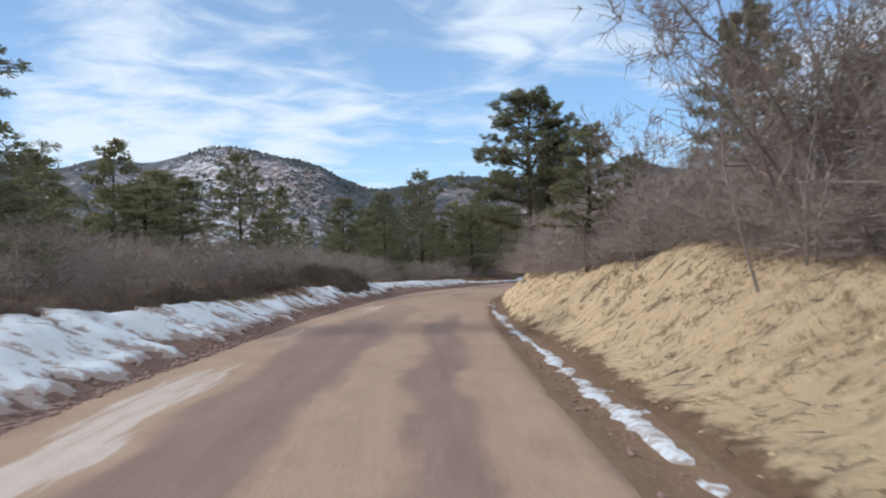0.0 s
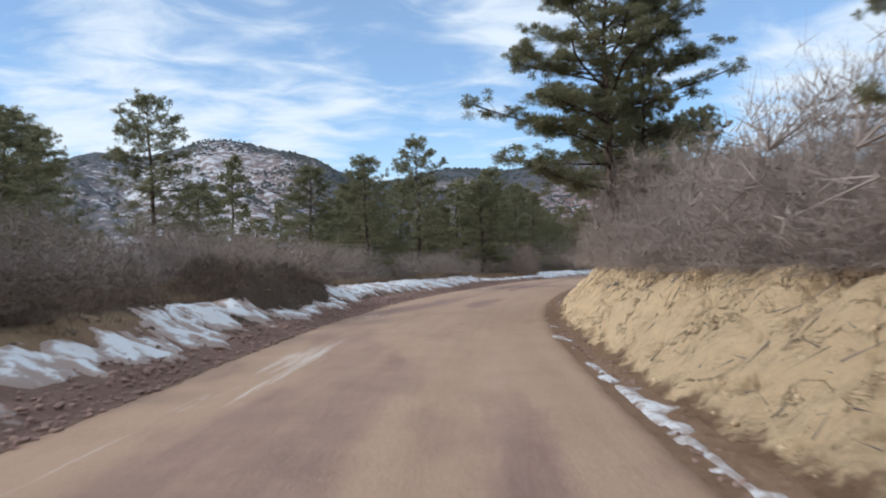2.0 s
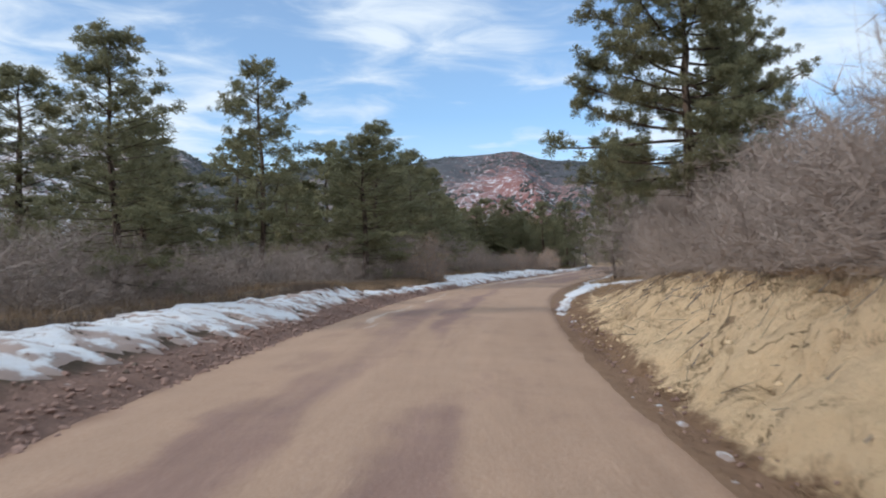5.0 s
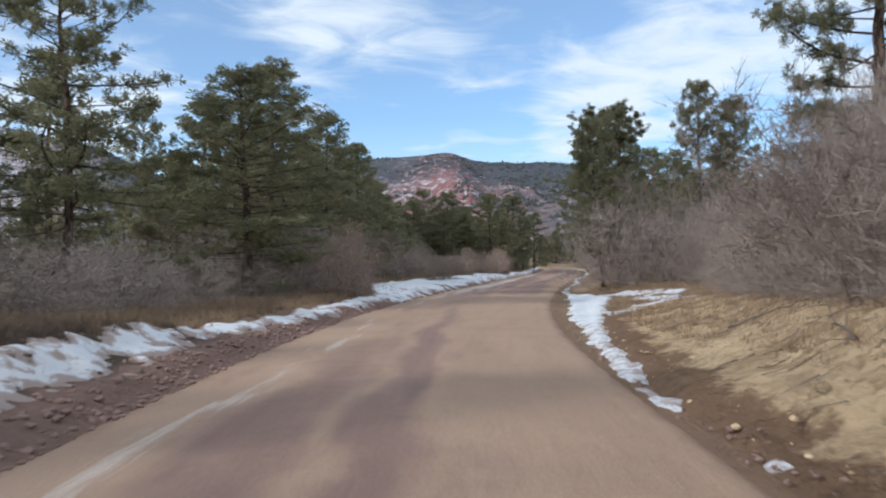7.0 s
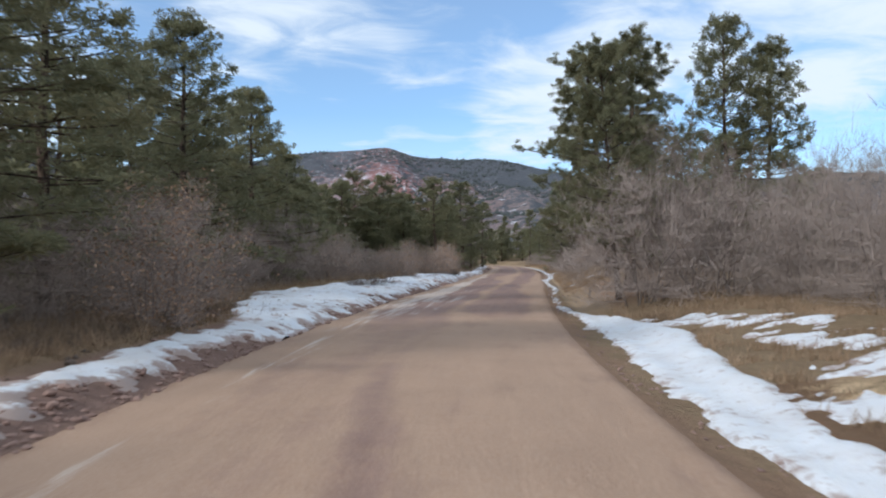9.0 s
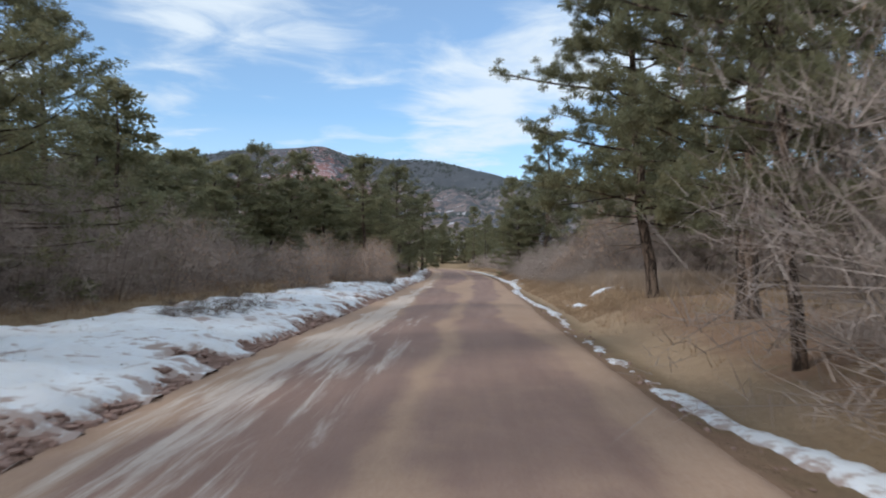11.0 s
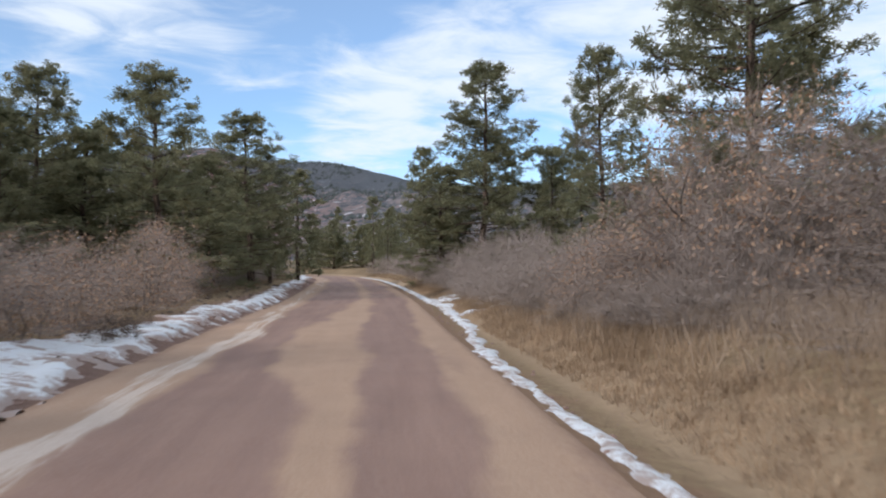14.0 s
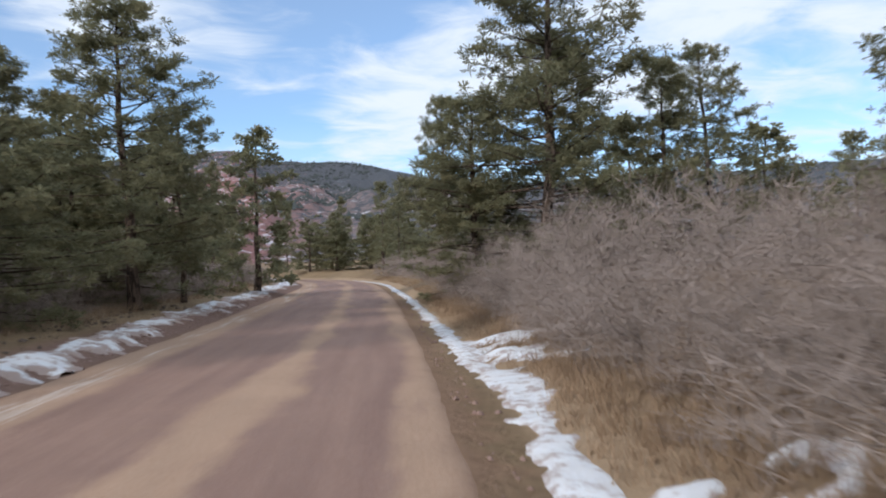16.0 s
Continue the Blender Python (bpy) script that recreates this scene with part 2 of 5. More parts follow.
        return self


def random_of(s, which="Random Per Island"):
    if which == "Random":
        return s.put("ShaderNodeObjectInfo").outputs["Random"]
    return s.put("ShaderNodeNewGeometry").outputs[which]


def road_material():
    s = Shade("gravel_road", 0.9, 0.2)
    p, d, y = s.where(), s.attr("road_d"), s.attr("road_y")
    long = s.vec(d, s.math("MULTIPLY", y, 0.07))
    tan, wet, red = (0.435, 0.314, 0.236), (0.225, 0.142, 0.122), (0.285, 0.186, 0.155)
    tan = s.mix(s.noise(long, 1.7, 5, 0.65), tan, (0.385, 0.262, 0.190))
    # stains break up at their edges
    ragged = s.math("ADD", s.math("MULTIPLY", s.math("SUBTRACT", s.noise(p, 1.6, 6, 0.7), 0.5), 0.75),
                    s.math("MULTIPLY", s.math("SUBTRACT", s.noise(s.vec(s.math("MULTIPLY", d, 2.2), s.math("MULTIPLY", y, 0.25)), 1.0, 5, 0.65), 0.5), 0.75))
    damp = s.band(s.math("ADD", s.attr("damp"), ragged), 0.15, 0.90)
    blot = s.math("MULTIPLY", s.band(s.noise(s.vec(s.math("MULTIPLY", d, 0.8), s.math("MULTIPLY", y, 0.22)), 1.0, 6, 0.7), 0.53, 0.66), 0.45)
    damp = s.math("MAXIMUM", damp, blot)
    base = s.mix(s.math("MULTIPLY", damp, 0.84), tan, s.mix(s.band(s.noise(long, 2.6, 5), 0.3, 0.7), wet, red))
    # pale dried crust in streaks
    streak = s.noise(s.vec(s.math("MULTIPLY", d, 3.6), s.math("MULTIPLY", y, 0.20)), 1.2, 7, 0.68, 0.5)
    crust = s.band(s.math("ADD", s.attr("pale"), s.math("MULTIPLY", s.math("SUBTRACT", streak, 0.5), 2.4)), 0.50, 1.0)
    crust = s.math("MULTIPLY", crust, s.band(s.attr("pale"), 0.02, 0.25))
    base = s.mix(s.math("MULTIPLY", crust, 0.72), base, s.mix(s.noise(p, 5.0, 4), (0.56, 0.495, 0.445), (0.68, 0.63, 0.59)))
    # soil spilled from the verges
    wander = s.math("ADD", d, s.math("MULTIPLY", s.math("SUBTRACT", s.noise(p, 1.1, 4, 0.65), 0.5), 0.6))
    verge = s.math("MAXIMUM", s.band(wander, 2.6, 3.05), s.band(wander, -2.55, -2.95))
    base = s.mix(s.math("MULTIPLY", verge, 0.8), base, s.mix(s.noise(p, 6.0, 4), (0.20, 0.125, 0.09), (0.31, 0.20, 0.145)))
    speck = s.noise(p, 34.0, 4, 0.7)
    base = s.mix(s.math("MULTIPLY", s.band(speck, 0.35, 0.7), 0.4), base, s.mix(s.noise(p, 90.0, 2), (0.16, 0.10, 0.075), (0.52, 0.42, 0.33)), "OVERLAY")
    base = s.mix(0.5, base, s.mix(s.noise(p, 0.9, 4), (0.38, 0.38, 0.38), (0.62, 0.61, 0.60)), "OVERLAY")
    s.colour(base)
    s.bump(s.math("ADD", s.noise(p, 26.0, 5, 0.7), s.math("MULTIPLY", s.noise(s.vec(s.math("MULTIPLY", d, 3.0), s.math("MULTIPLY", y, 0.5)), 1.5, 4), 1.4)), 0.5, 0.02)
    s.link(s.band(damp, 0.0, 1.0, 0.92, 0.72), s.bsdf.inputs["Roughness"])
    return s.mat


def ground_material():
    s = Shade("dry_ground", 0.95, 0.1)
    p, d, y = s.where(), s.attr("road_d"), s.attr("road_y")
    litter = s.mix(s.noise(p, 1.3, 5, 0.65), (0.18, 0.122, 0.08), (0.34, 0.245, 0.155))
    litter = s.mix(s.band(s.noise(p, 7.0, 4, 0.7), 0.4, 0.7, 0.0, 0.7), litter, (0.36, 0.275, 0.165))
    litter = s.mix(s.band(s.noise(p, 0.06, 6, 0.65), 0.42, 0.62, 0.0, 0.75), litter, s.mix(s.noise(p, 0.9, 5, 0.7), (0.13, 0.09, 0.06), (0.25, 0.175, 0.105)))
    soil = s.mix(s.noise(p, 4.0, 6, 0.7), (0.18, 0.11, 0.075), (0.37, 0.245, 0.165))
    low = s.math("MULTIPLY", s.band(d, 2.2, 2.9), s.band(s.math("ADD", s.math("ADD", d, s.band(y, 64.0, 74.0, 0.0, 0.75)), s.math("MULTIPLY", s.noise(p, 1.1, 4), 1.5)), 5.0, 4.3))
    berm = s.math("MULTIPLY", s.band(d, -2.4, -2.9), s.band(d, -4.5, -3.8))
    open_soil = s.math("MULTIPLY", s.math("MULTIPLY", s.band(d, 3.6, 4.6), s.band(s.math("ADD", d, s.noise(p, 0.6, 3)), 10.0, 7.5)), s.math("MULTIPLY", s.band(y, 95.0, 99.0), s.band(y, 113.0, 108.0)))
    turf = s.mix(s.noise(p, 5.0, 5, 0.7), (0.055, 0.042, 0.034), (0.15, 0.115, 0.085))
    dark = s.math("MULTIPLY", s.math("MULTIPLY", s.band(s.math("SUBTRACT", d, s.band(y, 34.0, 30.0, 0.0, -0.9)), -3.5, -3.8), s.band(d, -8.0, -6.0)), s.math("MULTIPLY", s.band(y, 4.0, 9.0), s.band(y, 78.0, 70.0)))
    crumb = s.mix(s.noise(p, 6.0, 6, 0.75), (0.145, 0.09, 0.074), (0.33, 0.22, 0.18))
    soil = s.mix(berm, soil, crumb)
    base = s.mix(s.math("MAXIMUM", s.math("MAXIMUM", low, berm), s.math("MULTIPLY", open_soil, s.band(s.noise(p, 0.8, 4), 0.3, 0.5))), litter, soil)
    base = s.mix(s.math("MULTIPLY", dark, s.band(s.noise(p, 0.5, 3), 0.25, 0.4)), base, turf)
    # bleached sand and straw along the far side of the ditch
    edge = s.math("ADD", d, s.math("MULTIPLY", s.math("SUBTRACT", s.noise(p, 0.9, 4, 0.6), 0.5), 1.6))
    strip = s.math("MULTIPLY", s.math("MULTIPLY", s.band(d, 3.35, 3.75), s.band(edge, 5.2, 4.4)), s.band(y, 94.0, 99.0))
    base = s.mix(s.math("MULTIPLY", strip, 0.8), base, s.mix(s.noise(p, 5.0, 5, 0.7), (0.31, 0.215, 0.138), (0.52, 0.385, 0.262)))
    s.colour(base)
    s.bump(s.math("ADD", s.noise(p, 9.0, 6, 0.7), s.math("MULTIPLY", s.noise(p, 2.2, 4), 1.5)), 0.9, 0.09)
    return s.mat


def bank_material():
    s = Shade("sandy_bank", 0.95, 0.1)
    p, y, up = s.where(), s.attr("road_y"), s.attr("up")
    wash = s.vec(s.math("ADD", s.math("MULTIPLY", y, 1.0), s.math("MULTIPLY", up, 1.4)), s.math("MULTIPLY", up, 0.55), s.math("MULTIPLY", s.noise(p, 1.5, 2), 0.6))
    sand = s.mix(s.noise(p, 0.8, 5, 0.6), (0.84, 0.63, 0.405), (0.73, 0.535, 0.33))
    sand = s.mix(s.band(s.noise(wash, 2.2, 7, 0.72), 0.50, 0.74, 0.0, 0.42), sand, (0.47, 0.33, 0.20))
    sand = s.mix(s.band(s.noise(p, 3.0, 7, 0.75), 0.54, 0.74, 0.0, 0.4), sand, (0.42, 0.285, 0.165))
    sand = s.mix(s.band(s.noise(p, 14.0, 4, 0.7), 0.52, 0.75, 0.0, 0.5), sand, (0.82, 0.66, 0.45))
    # shade inside the sunken seams, put into the sand's colour as dark brown
    crack_shade = s.band(s.attr("hollow"), 0.25, 0.75)
    sand = s.mix(s.math("MULTIPLY", crack_shade, 0.55), sand, (0.30, 0.195, 0.115))
    sand = s.mix(s.band(s.noise(p, 38.0, 3, 0.7), 0.58, 0.70, 0.0, 0.35), sand, (0.38, 0.265, 0.165))
    # damp brown soil, more of it where the cut runs out and by its middle
    slip = s.math("ADD", s.noise(p, 0.75, 8, 0.72, 0.6), s.band(y, 55.0, 66.0, 0.0, 0.10))
    sand = s.mix(s.band(slip, 0.55, 0.69, 0.0, 0.6), sand, s.mix(s.noise(p, 5.0, 5, 0.7), (0.29, 0.185, 0.11), (0.42, 0.29, 0.18)))
    # the face has split in drying: short crooked cracks, their inner shade painted brown
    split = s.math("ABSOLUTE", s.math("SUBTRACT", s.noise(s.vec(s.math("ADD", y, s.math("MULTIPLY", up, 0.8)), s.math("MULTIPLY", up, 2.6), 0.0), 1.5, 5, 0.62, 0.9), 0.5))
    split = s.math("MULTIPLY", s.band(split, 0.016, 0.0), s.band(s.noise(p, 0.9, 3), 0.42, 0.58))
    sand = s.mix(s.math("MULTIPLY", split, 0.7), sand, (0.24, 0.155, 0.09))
    soil = s.mix(s.noise(p, 4.0, 5, 0.65), (0.21, 0.128, 0.082), (0.36, 0.235, 0.15))
    soil = s.mix(s.band(s.noise(p, 22.0, 3, 0.7), 0.5, 0.7, 0.0, 0.5), soil, (0.14, 0.088, 0.058))
    low = s.math("ADD", up, s.math("MULTIPLY", s.math("SUBTRACT", s.noise(p, 1.1, 6, 0.7), 0.5), 0.40))
    base = s.mix(s.band(s.math("SUBTRACT", low, s.band(y, 48.0, 62.0, 0.0, 0.07)), 0.175, 0.10), sand, soil)
    # turf hangs over the upper edge
    turf = s.mix(s.noise(p, 6.0, 5, 0.7), (0.15, 0.11, 0.075), (0.34, 0.255, 0.16))
    lip = s.band(s.math("ADD", up, s.math("MULTIPLY", s.math("SUBTRACT", s.noise(p, 1.6, 5, 0.7), 0.5), 0.5)), 0.64, 0.86)
    s.colour(s.mix(lip, base, turf))
    relief = s.math("ADD", s.noise(p, 7.0, 8, 0.75), s.math("MULTIPLY", s.noise(wash, 2.6, 6, 0.7), 1.4))
    s.bump(s.math("SUBTRACT", relief, s.math("MULTIPLY", split, 0.8)), 1.0, 0.13)
    return s.mat


def snow_material():
    s = Shade("old_snow", 0.6, 0.3)
    p = s.where()
    base = s.mix(s.noise(p, 1.4, 4), (0.63, 0.66, 0.71), (0.76, 0.78, 0.81))
    dirt = s.attr("thin")
    grey = s.math("MAXIMUM", s.band(s.noise(p, 0.9, 5, 0.65), 0.40, 0.68), s.band(dirt, 0.15, 0.9))
    base = s.mix(s.math("MULTIPLY", grey, 0.5), base, (0.58, 0.55, 0.545))
    base = s.mix(s.math("MULTIPLY", s.band(s.math("ADD", s.noise(p, 5.0, 6, 0.72), s.math("MULTIPLY", dirt, 0.36)), 0.56, 0.74), 0.85), base, (0.31, 0.215, 0.175))
    base = s.mix(s.band(s.noise(p, 24.0, 4, 0.7), 0.62, 0.72, 0.0, 0.6), base, (0.20, 0.15, 0.12))
    s.colour(base)
    s.bsdf.inputs["Subsurface Weight"].default_value = 0.12
    s.bsdf.inputs["Subsurface Radius"].default_value = (0.05, 0.06, 0.08)
    s.bump(s.math("ADD", s.noise(p, 5.0, 5, 0.6), s.math("MULTIPLY", s.noise(p, 30.0, 3), 0.3)), 0.45, 0.04)
    return s.mat


def plain_grain(name, dark, light, scale=6.0, rough=0.9, stretch=(1, 1, 1), bump=0.5, spread=0.0):
    s = Shade(name, rough, 0.15)
    place = s.put("ShaderNodeMapping", Vector=s.where(), Scale=stretch).outputs[0]
    n = s.noise(place, scale, 5, 0.65)
    base = s.mix(n, dark, light)
    if spread:
        base = s.mix(s.math("MULTIPLY", random_of(s), spread), base, light)
        base = s.mix(s.math("MULTIPLY", random_of(s, "Random"), spread), base, dark)
    s.colour(base).bump(n, bump, 0.02)
    return s.mat


def needle_material():
    s = Shade("pine_needles", 0.62, 0.25)
    r, o = random_of(s), random_of(s, "Random")
    clump = s.noise(s.where(), 0.8, 3)
    green = s.mix(r, (0.182, 0.187, 0.112), (0.295, 0.28, 0.165))
    green = s.mix(s.band(clump, 0.45, 0.75, 0.0, 0.6), green, (0.31, 0.255, 0.14))
    green = s.mix(s.math("MULTIPLY", o, 0.35), green, (0.15, 0.156, 0.098))
    s.colour(green)
    through_leaf = s.put("ShaderNodeBsdfTranslucent")
    s.link(green, through_leaf.inputs[0])
    both = s.put("ShaderNodeMixShader")
    both.inputs[0].default_value = 0.54
    s.link(s.bsdf.outputs[0], both.inputs[1])
    s.link(through_leaf.outputs[0], both.inputs[2])
    s.link(both.outputs[0], s.tree.nodes["Material Output"].inputs[0])
    return s.mat


def leaf_material():
    s = Shade("dead_oak_leaves", 0.8, 0.15)
    s.colour(s.mix(random_of(s), (0.26, 0.155, 0.10), (0.52, 0.345, 0.235)))
    return s.mat


def grass_material(name, dark, light, patch):
    s = Shade(name, 0.85, 0.15)
    base = s.mix(random_of(s), dark, light)
    base = s.mix(s.band(s.noise(s.where(), 1.7, 4, 0.65), 0.45, 0.65, 0.0, 0.65), base, (0.17, 0.122, 0.09))
    s.colour(s.mix(s.band(s.noise(s.where(), 0.35, 3), 0.4, 0.65, 0.0, 0.6), base, patch))
    return s.mat


def mountain_material():
    s = Shade("mountain_slope", 0.95, 0.05)
    p = s.where()
    rock = s.mix(s.noise(p, 0.014, 6, 0.65), (0.165, 0.118, 0.108), (0.245, 0.20, 0.178))
    rock = s.mix(s.math("MULTIPLY", s.attr("red"), s.band(s.noise(p, 0.02, 5, 0.7), 0.25, 0.45)), rock, (0.25, 0.102, 0.082))
    snow = s.band(s.math("ADD", s.noise(p, 0.07, 8, 0.78, 0.6), s.attr("snowy")), 0.56, 0.61)
    rock = s.mix(s.math("MULTIPLY", snow, 0.85), rock, (0.70, 0.72, 0.77))
    wood = s.band(s.math("ADD", s.noise(p, 0.065, 8, 0.8, 0.4), s.attr("woody")), 0.47, 0.52)
    base = s.mix(s.math("MULTIPLY", wood, 0.92), rock, (0.060, 0.066, 0.070))
    # aerial haze painted in: a tenth of blue-grey over the whole slope
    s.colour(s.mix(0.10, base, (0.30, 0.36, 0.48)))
    s.bump(s.noise(p, 0.05, 8, 0.75), 0.8, 6.0)
    return s.mat


def bark_material():
    s = Shade("pine_bark", 0.95, 0.1)
    long = s.put("ShaderNodeMapping", Vector=s.where(), Scale=(1, 1, 0.22)).outputs[0]
    furrow = s.noise(long, 13.0, 5, 0.6, 0.8)
    plate = s.mix(s.noise(s.where(), 1.6, 4), (0.125, 0.088, 0.068), (0.205, 0.155, 0.125))
    s.colour(s.mix(s.band(furrow, 0.40, 0.55), (0.042, 0.032, 0.027), plate))
    s.bump(s.band(furrow, 0.36, 0.6), 1.0, 0.05)
    return s.mat


BARK = bark_material()
ROAD, GROUND, SNOW, BANK = road_material(), ground_material(), snow_material(), bank_material()
TWIG = plain_grain("oak_twigs", (0.25, 0.204, 0.182), (0.365, 0.304, 0.275), 5.0, 0.9, (1, 1, 1), 0.0, 0.15)
TWIG_DARK = plain_grain("dark_oak_twigs", (0.165, 0.132, 0.118), (0.265, 0.218, 0.195), 5.0, 0.9, (1, 1, 1), 0.0, 0.15)
OAK = plain_grain("oak_bark", (0.10, 0.083, 0.073), (0.25, 0.21, 0.185), 9.0, 0.95, (1, 1, 0.3), 0.8)
DEAD = plain_grain("weathered_wood", (0.17, 0.145, 0.125), (0.36, 0.315, 0.28), 9.0, 0.9, (1, 1, 0.3), 0.6)
SAND = plain_grain("sand_clods", (0.50, 0.365, 0.235), (0.72, 0.56, 0.37), 3.0, 0.95, (1, 1, 1), 0.8, 0.15)
STONE = plain_grain("red_stones", (0.165, 0.104, 0.088), (0.40, 0.28, 0.24), 5.0, 0.95, (1, 1, 1), 0.8, 0.6)
TUSSOCK = plain_grain("dark_tussock", (0.085, 0.066, 0.056), (0.21, 0.16, 0.13), 3.0, 0.95, (1, 1, 1), 0.0, 0.5)
NEEDLE, LEAF, MOUNTAIN = needle_material(), leaf_material(), mountain_material()
GRASS = grass_material("dry_grass", (0.26, 0.18, 0.118), (0.43, 0.31, 0.21), (0.20, 0.135, 0.085))
STRAW = grass_material("bleached_straw", (0.34, 0.24, 0.16), (0.54, 0.405, 0.285), (0.25, 0.172, 0.112))
STALK = grass_material("grey_stalks", (0.24, 0.182, 0.14), (0.41, 0.318, 0.245), (0.25, 0.178, 0.122))


# ---- ground, road and mountains ----
def graded(edges):
    """Positions with a step that changes along the way: rows of start, end, step."""
    out = [np.arange(a, b, step) for a, b, step in edges]
    return np.concatenate(out + [[edges[-1][1]]])


GROUND_D = graded([(-700, -200, 50), (-200, -60, 14), (-60, -20, 2.5), (-20, -8, 0.6), (-8, -2.4, 0.2), (-2.4, 2.4, 1.2),
                   (2.4, 4.4, 0.16), (4.4, 9, 0.3), (9, 20, 0.7), (20, 60, 2.5), (60, 200, 14), (200, 700, 50)])
GROUND_Y = graded([(-400, -60, 40), (-60, -10, 2.5), (-10, 150, 0.5), (150, 230, 1.1), (230, 330, 5), (330, 690, 40)])


def bed(x, y, d):
    """The land with the road's bed cut out under the gravel."""
    foot, head = np.interp(y, BANK_Y, BANK_FOOT), np.interp(y, BANK_Y, BANK_HEAD)
    behind = smooth(foot - 0.25, foot + 0.25, d) * (1 - smooth(head + 0.1, head + 0.7, d)) * smooth(-7.5, -5.5, y) * (1 - smooth(80, 83, y))
    return land(x, y) - 0.12 * (1 - smooth(2.3, 2.8, np.abs(d))) - 0.30 * behind


v, f, d, y = sheet(GROUND_Y, GROUND_D, bed)
me = mesh_from("ground", v, f, True, {"road_d": d, "road_y": y})
tagged(part_of("ground", me, GROUND), "dry tan ground with litter and reddish soil along the road", "ground", kind="structure")


def cut_bank():
    """The sandy cut beside the road, with cracks, ledges and slumped soil."""
    ys, vs = np.arange(-6, 82.01, 0.10), np.linspace(0, 1, 52)
    y, u = np.meshgrid(ys, vs, indexing="ij")
    foot, head, top = (np.interp(y, BANK_Y, row) for row in (BANK_FOOT, BANK_HEAD, BANK_TOP))
    d = foot - 0.45 + u * (head - foot + 1.35)
    x = off_road(d, y)
    z = land(x, y)
    angle = np.arctan2(np.gradient(z, axis=1), np.gradient(d, axis=1))
    arc = np.cumsum(np.hypot(np.gradient(z, axis=1), np.gradient(d, axis=1)), 1)
    steep = 1 - np.clip((head - foot - 1.0) / 2.2, 0, 1)
    blocks = fractal(y * 0.75 + arc * 0.35, arc * 0.9 - y * 0.12, 21, 5)
    seams = np.abs(fractal(y * 0.9 - arc * 0.7, arc * 0.75 + y * 0.25, 24, 5) - 0.5)
    ledge = np.abs(fractal(y * 0.3 + arc * 0.4, arc * 1.7 - y * 0.25, 25, 4) - 0.5)
    fine = fractal(y * 3.1, arc * 3.1, 26, 5) - 0.5
    grit = fractal(y * 8.3, arc * 8.3, 29, 3) - 0.5
    slump = fractal(y * 0.35 + 3, arc * 0.3, 27, 3) - 0.5
    # runnels wash down the face
    runnel = np.abs(fractal(y * 2.1 + 0.5 * arc, arc * 0.35, 28, 4) - 0.5) * 2
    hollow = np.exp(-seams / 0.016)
    upper = smooth(0.35, 0.75, u)
    push = (blocks - 0.5) * (0.16 + 0.55 * steep) - 0.17 * hollow * (0.3 + 0.7 * steep) - 0.11 * np.exp(-ledge / 0.022) * (0.25 + 0.75 * steep) * (0.4 + upper)
    push = push + fine * 0.10 + grit * 0.075 + slump * 0.22 + (runnel - 0.3) * 0.13
    ends = smooth(0.0, 0.22, u) * (1 - smooth(0.80, 1.0, u)) * smooth(-6, -3, y) * (1 - smooth(72, 81, y)) * np.clip(top / 1.1, 0.2, 1)
    push = push * ends
    d, z = d - np.sin(angle) * push, z + np.cos(angle) * push - 0.10 * (1 - smooth(0.0, 0.12, u)) - 0.10 * smooth(0.9, 1.0, u) + 0.015
    verts = np.stack([off_road(d, y), y, z], -1).reshape(-1, 3)
    n = np.arange(y.size).reshape(y.shape)
    faces = np.stack([n[:-1, :-1], n[:-1, 1:], n[1:, 1:], n[1:, :-1]], -1).reshape(-1, 4)
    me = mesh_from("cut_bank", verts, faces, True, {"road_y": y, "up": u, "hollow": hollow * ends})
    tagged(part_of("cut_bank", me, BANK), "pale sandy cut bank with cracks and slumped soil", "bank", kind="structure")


cut_bank()


def crest(x, y, d):
    rut = (fractal(d * 1.6, y * 0.1, 61) - 0.5) * 0.05 + (fractal(x * 2.2, y * 2.2, 62) - 0.5) * 0.03
    return land(x, y) + rut - 0.10 * smooth(2.75, 3.15, np.abs(d))


# damp wheel tracks and wet patches: rows of y, left edge, right edge, amount
TRACK_RIGHT = [(-60, 0.85, 1.8, 1.0), (12, 0.9, 1.75, 1.0), (24, 1.1, 1.87, 0.85), (30, 1.2, 1.8, 0.25), (34, 1.2, 1.8, 0.0)]
TRACK_LEFT = [(-60, -1.4, 0.05, 1.0), (12, -1.35, 0.02, 1.0), (17, -1.75, 0.15, 0.85), (24, -1.6, 0.2, 0.65), (30, -1.2, 0.6, 0.5), (35, -2.3, -0.9, 0.5), (41, -2.4, -1.4, 0.5)]
WET_SIDE = [(41, -2.6, -1.6, 0.5), (43, -2.6, -1.5, 0.85), (46, -2.1, -1.1, 0.9), (51, -1.6, -0.6, 0.8), (56, -1.3, -0.4, 0.4), (60, -1.2, -0.4, 0.6), (66, -1.6, -0.4, 0.8), (72, -1.5, -0.4, 0.55), (80, -1.3, -0.4, 0.3), (92, -1.5, -0.2, 0.5)]
WET_PATCH = [(44.5, 0.2, 0.5, 0.0), (45.5, 0.1, 0.6, 0.8), (48, 0.0, 0.85, 0.9), (51, 0.3, 1.1, 0.7), (53, 0.6, 1.2, 0.0)]
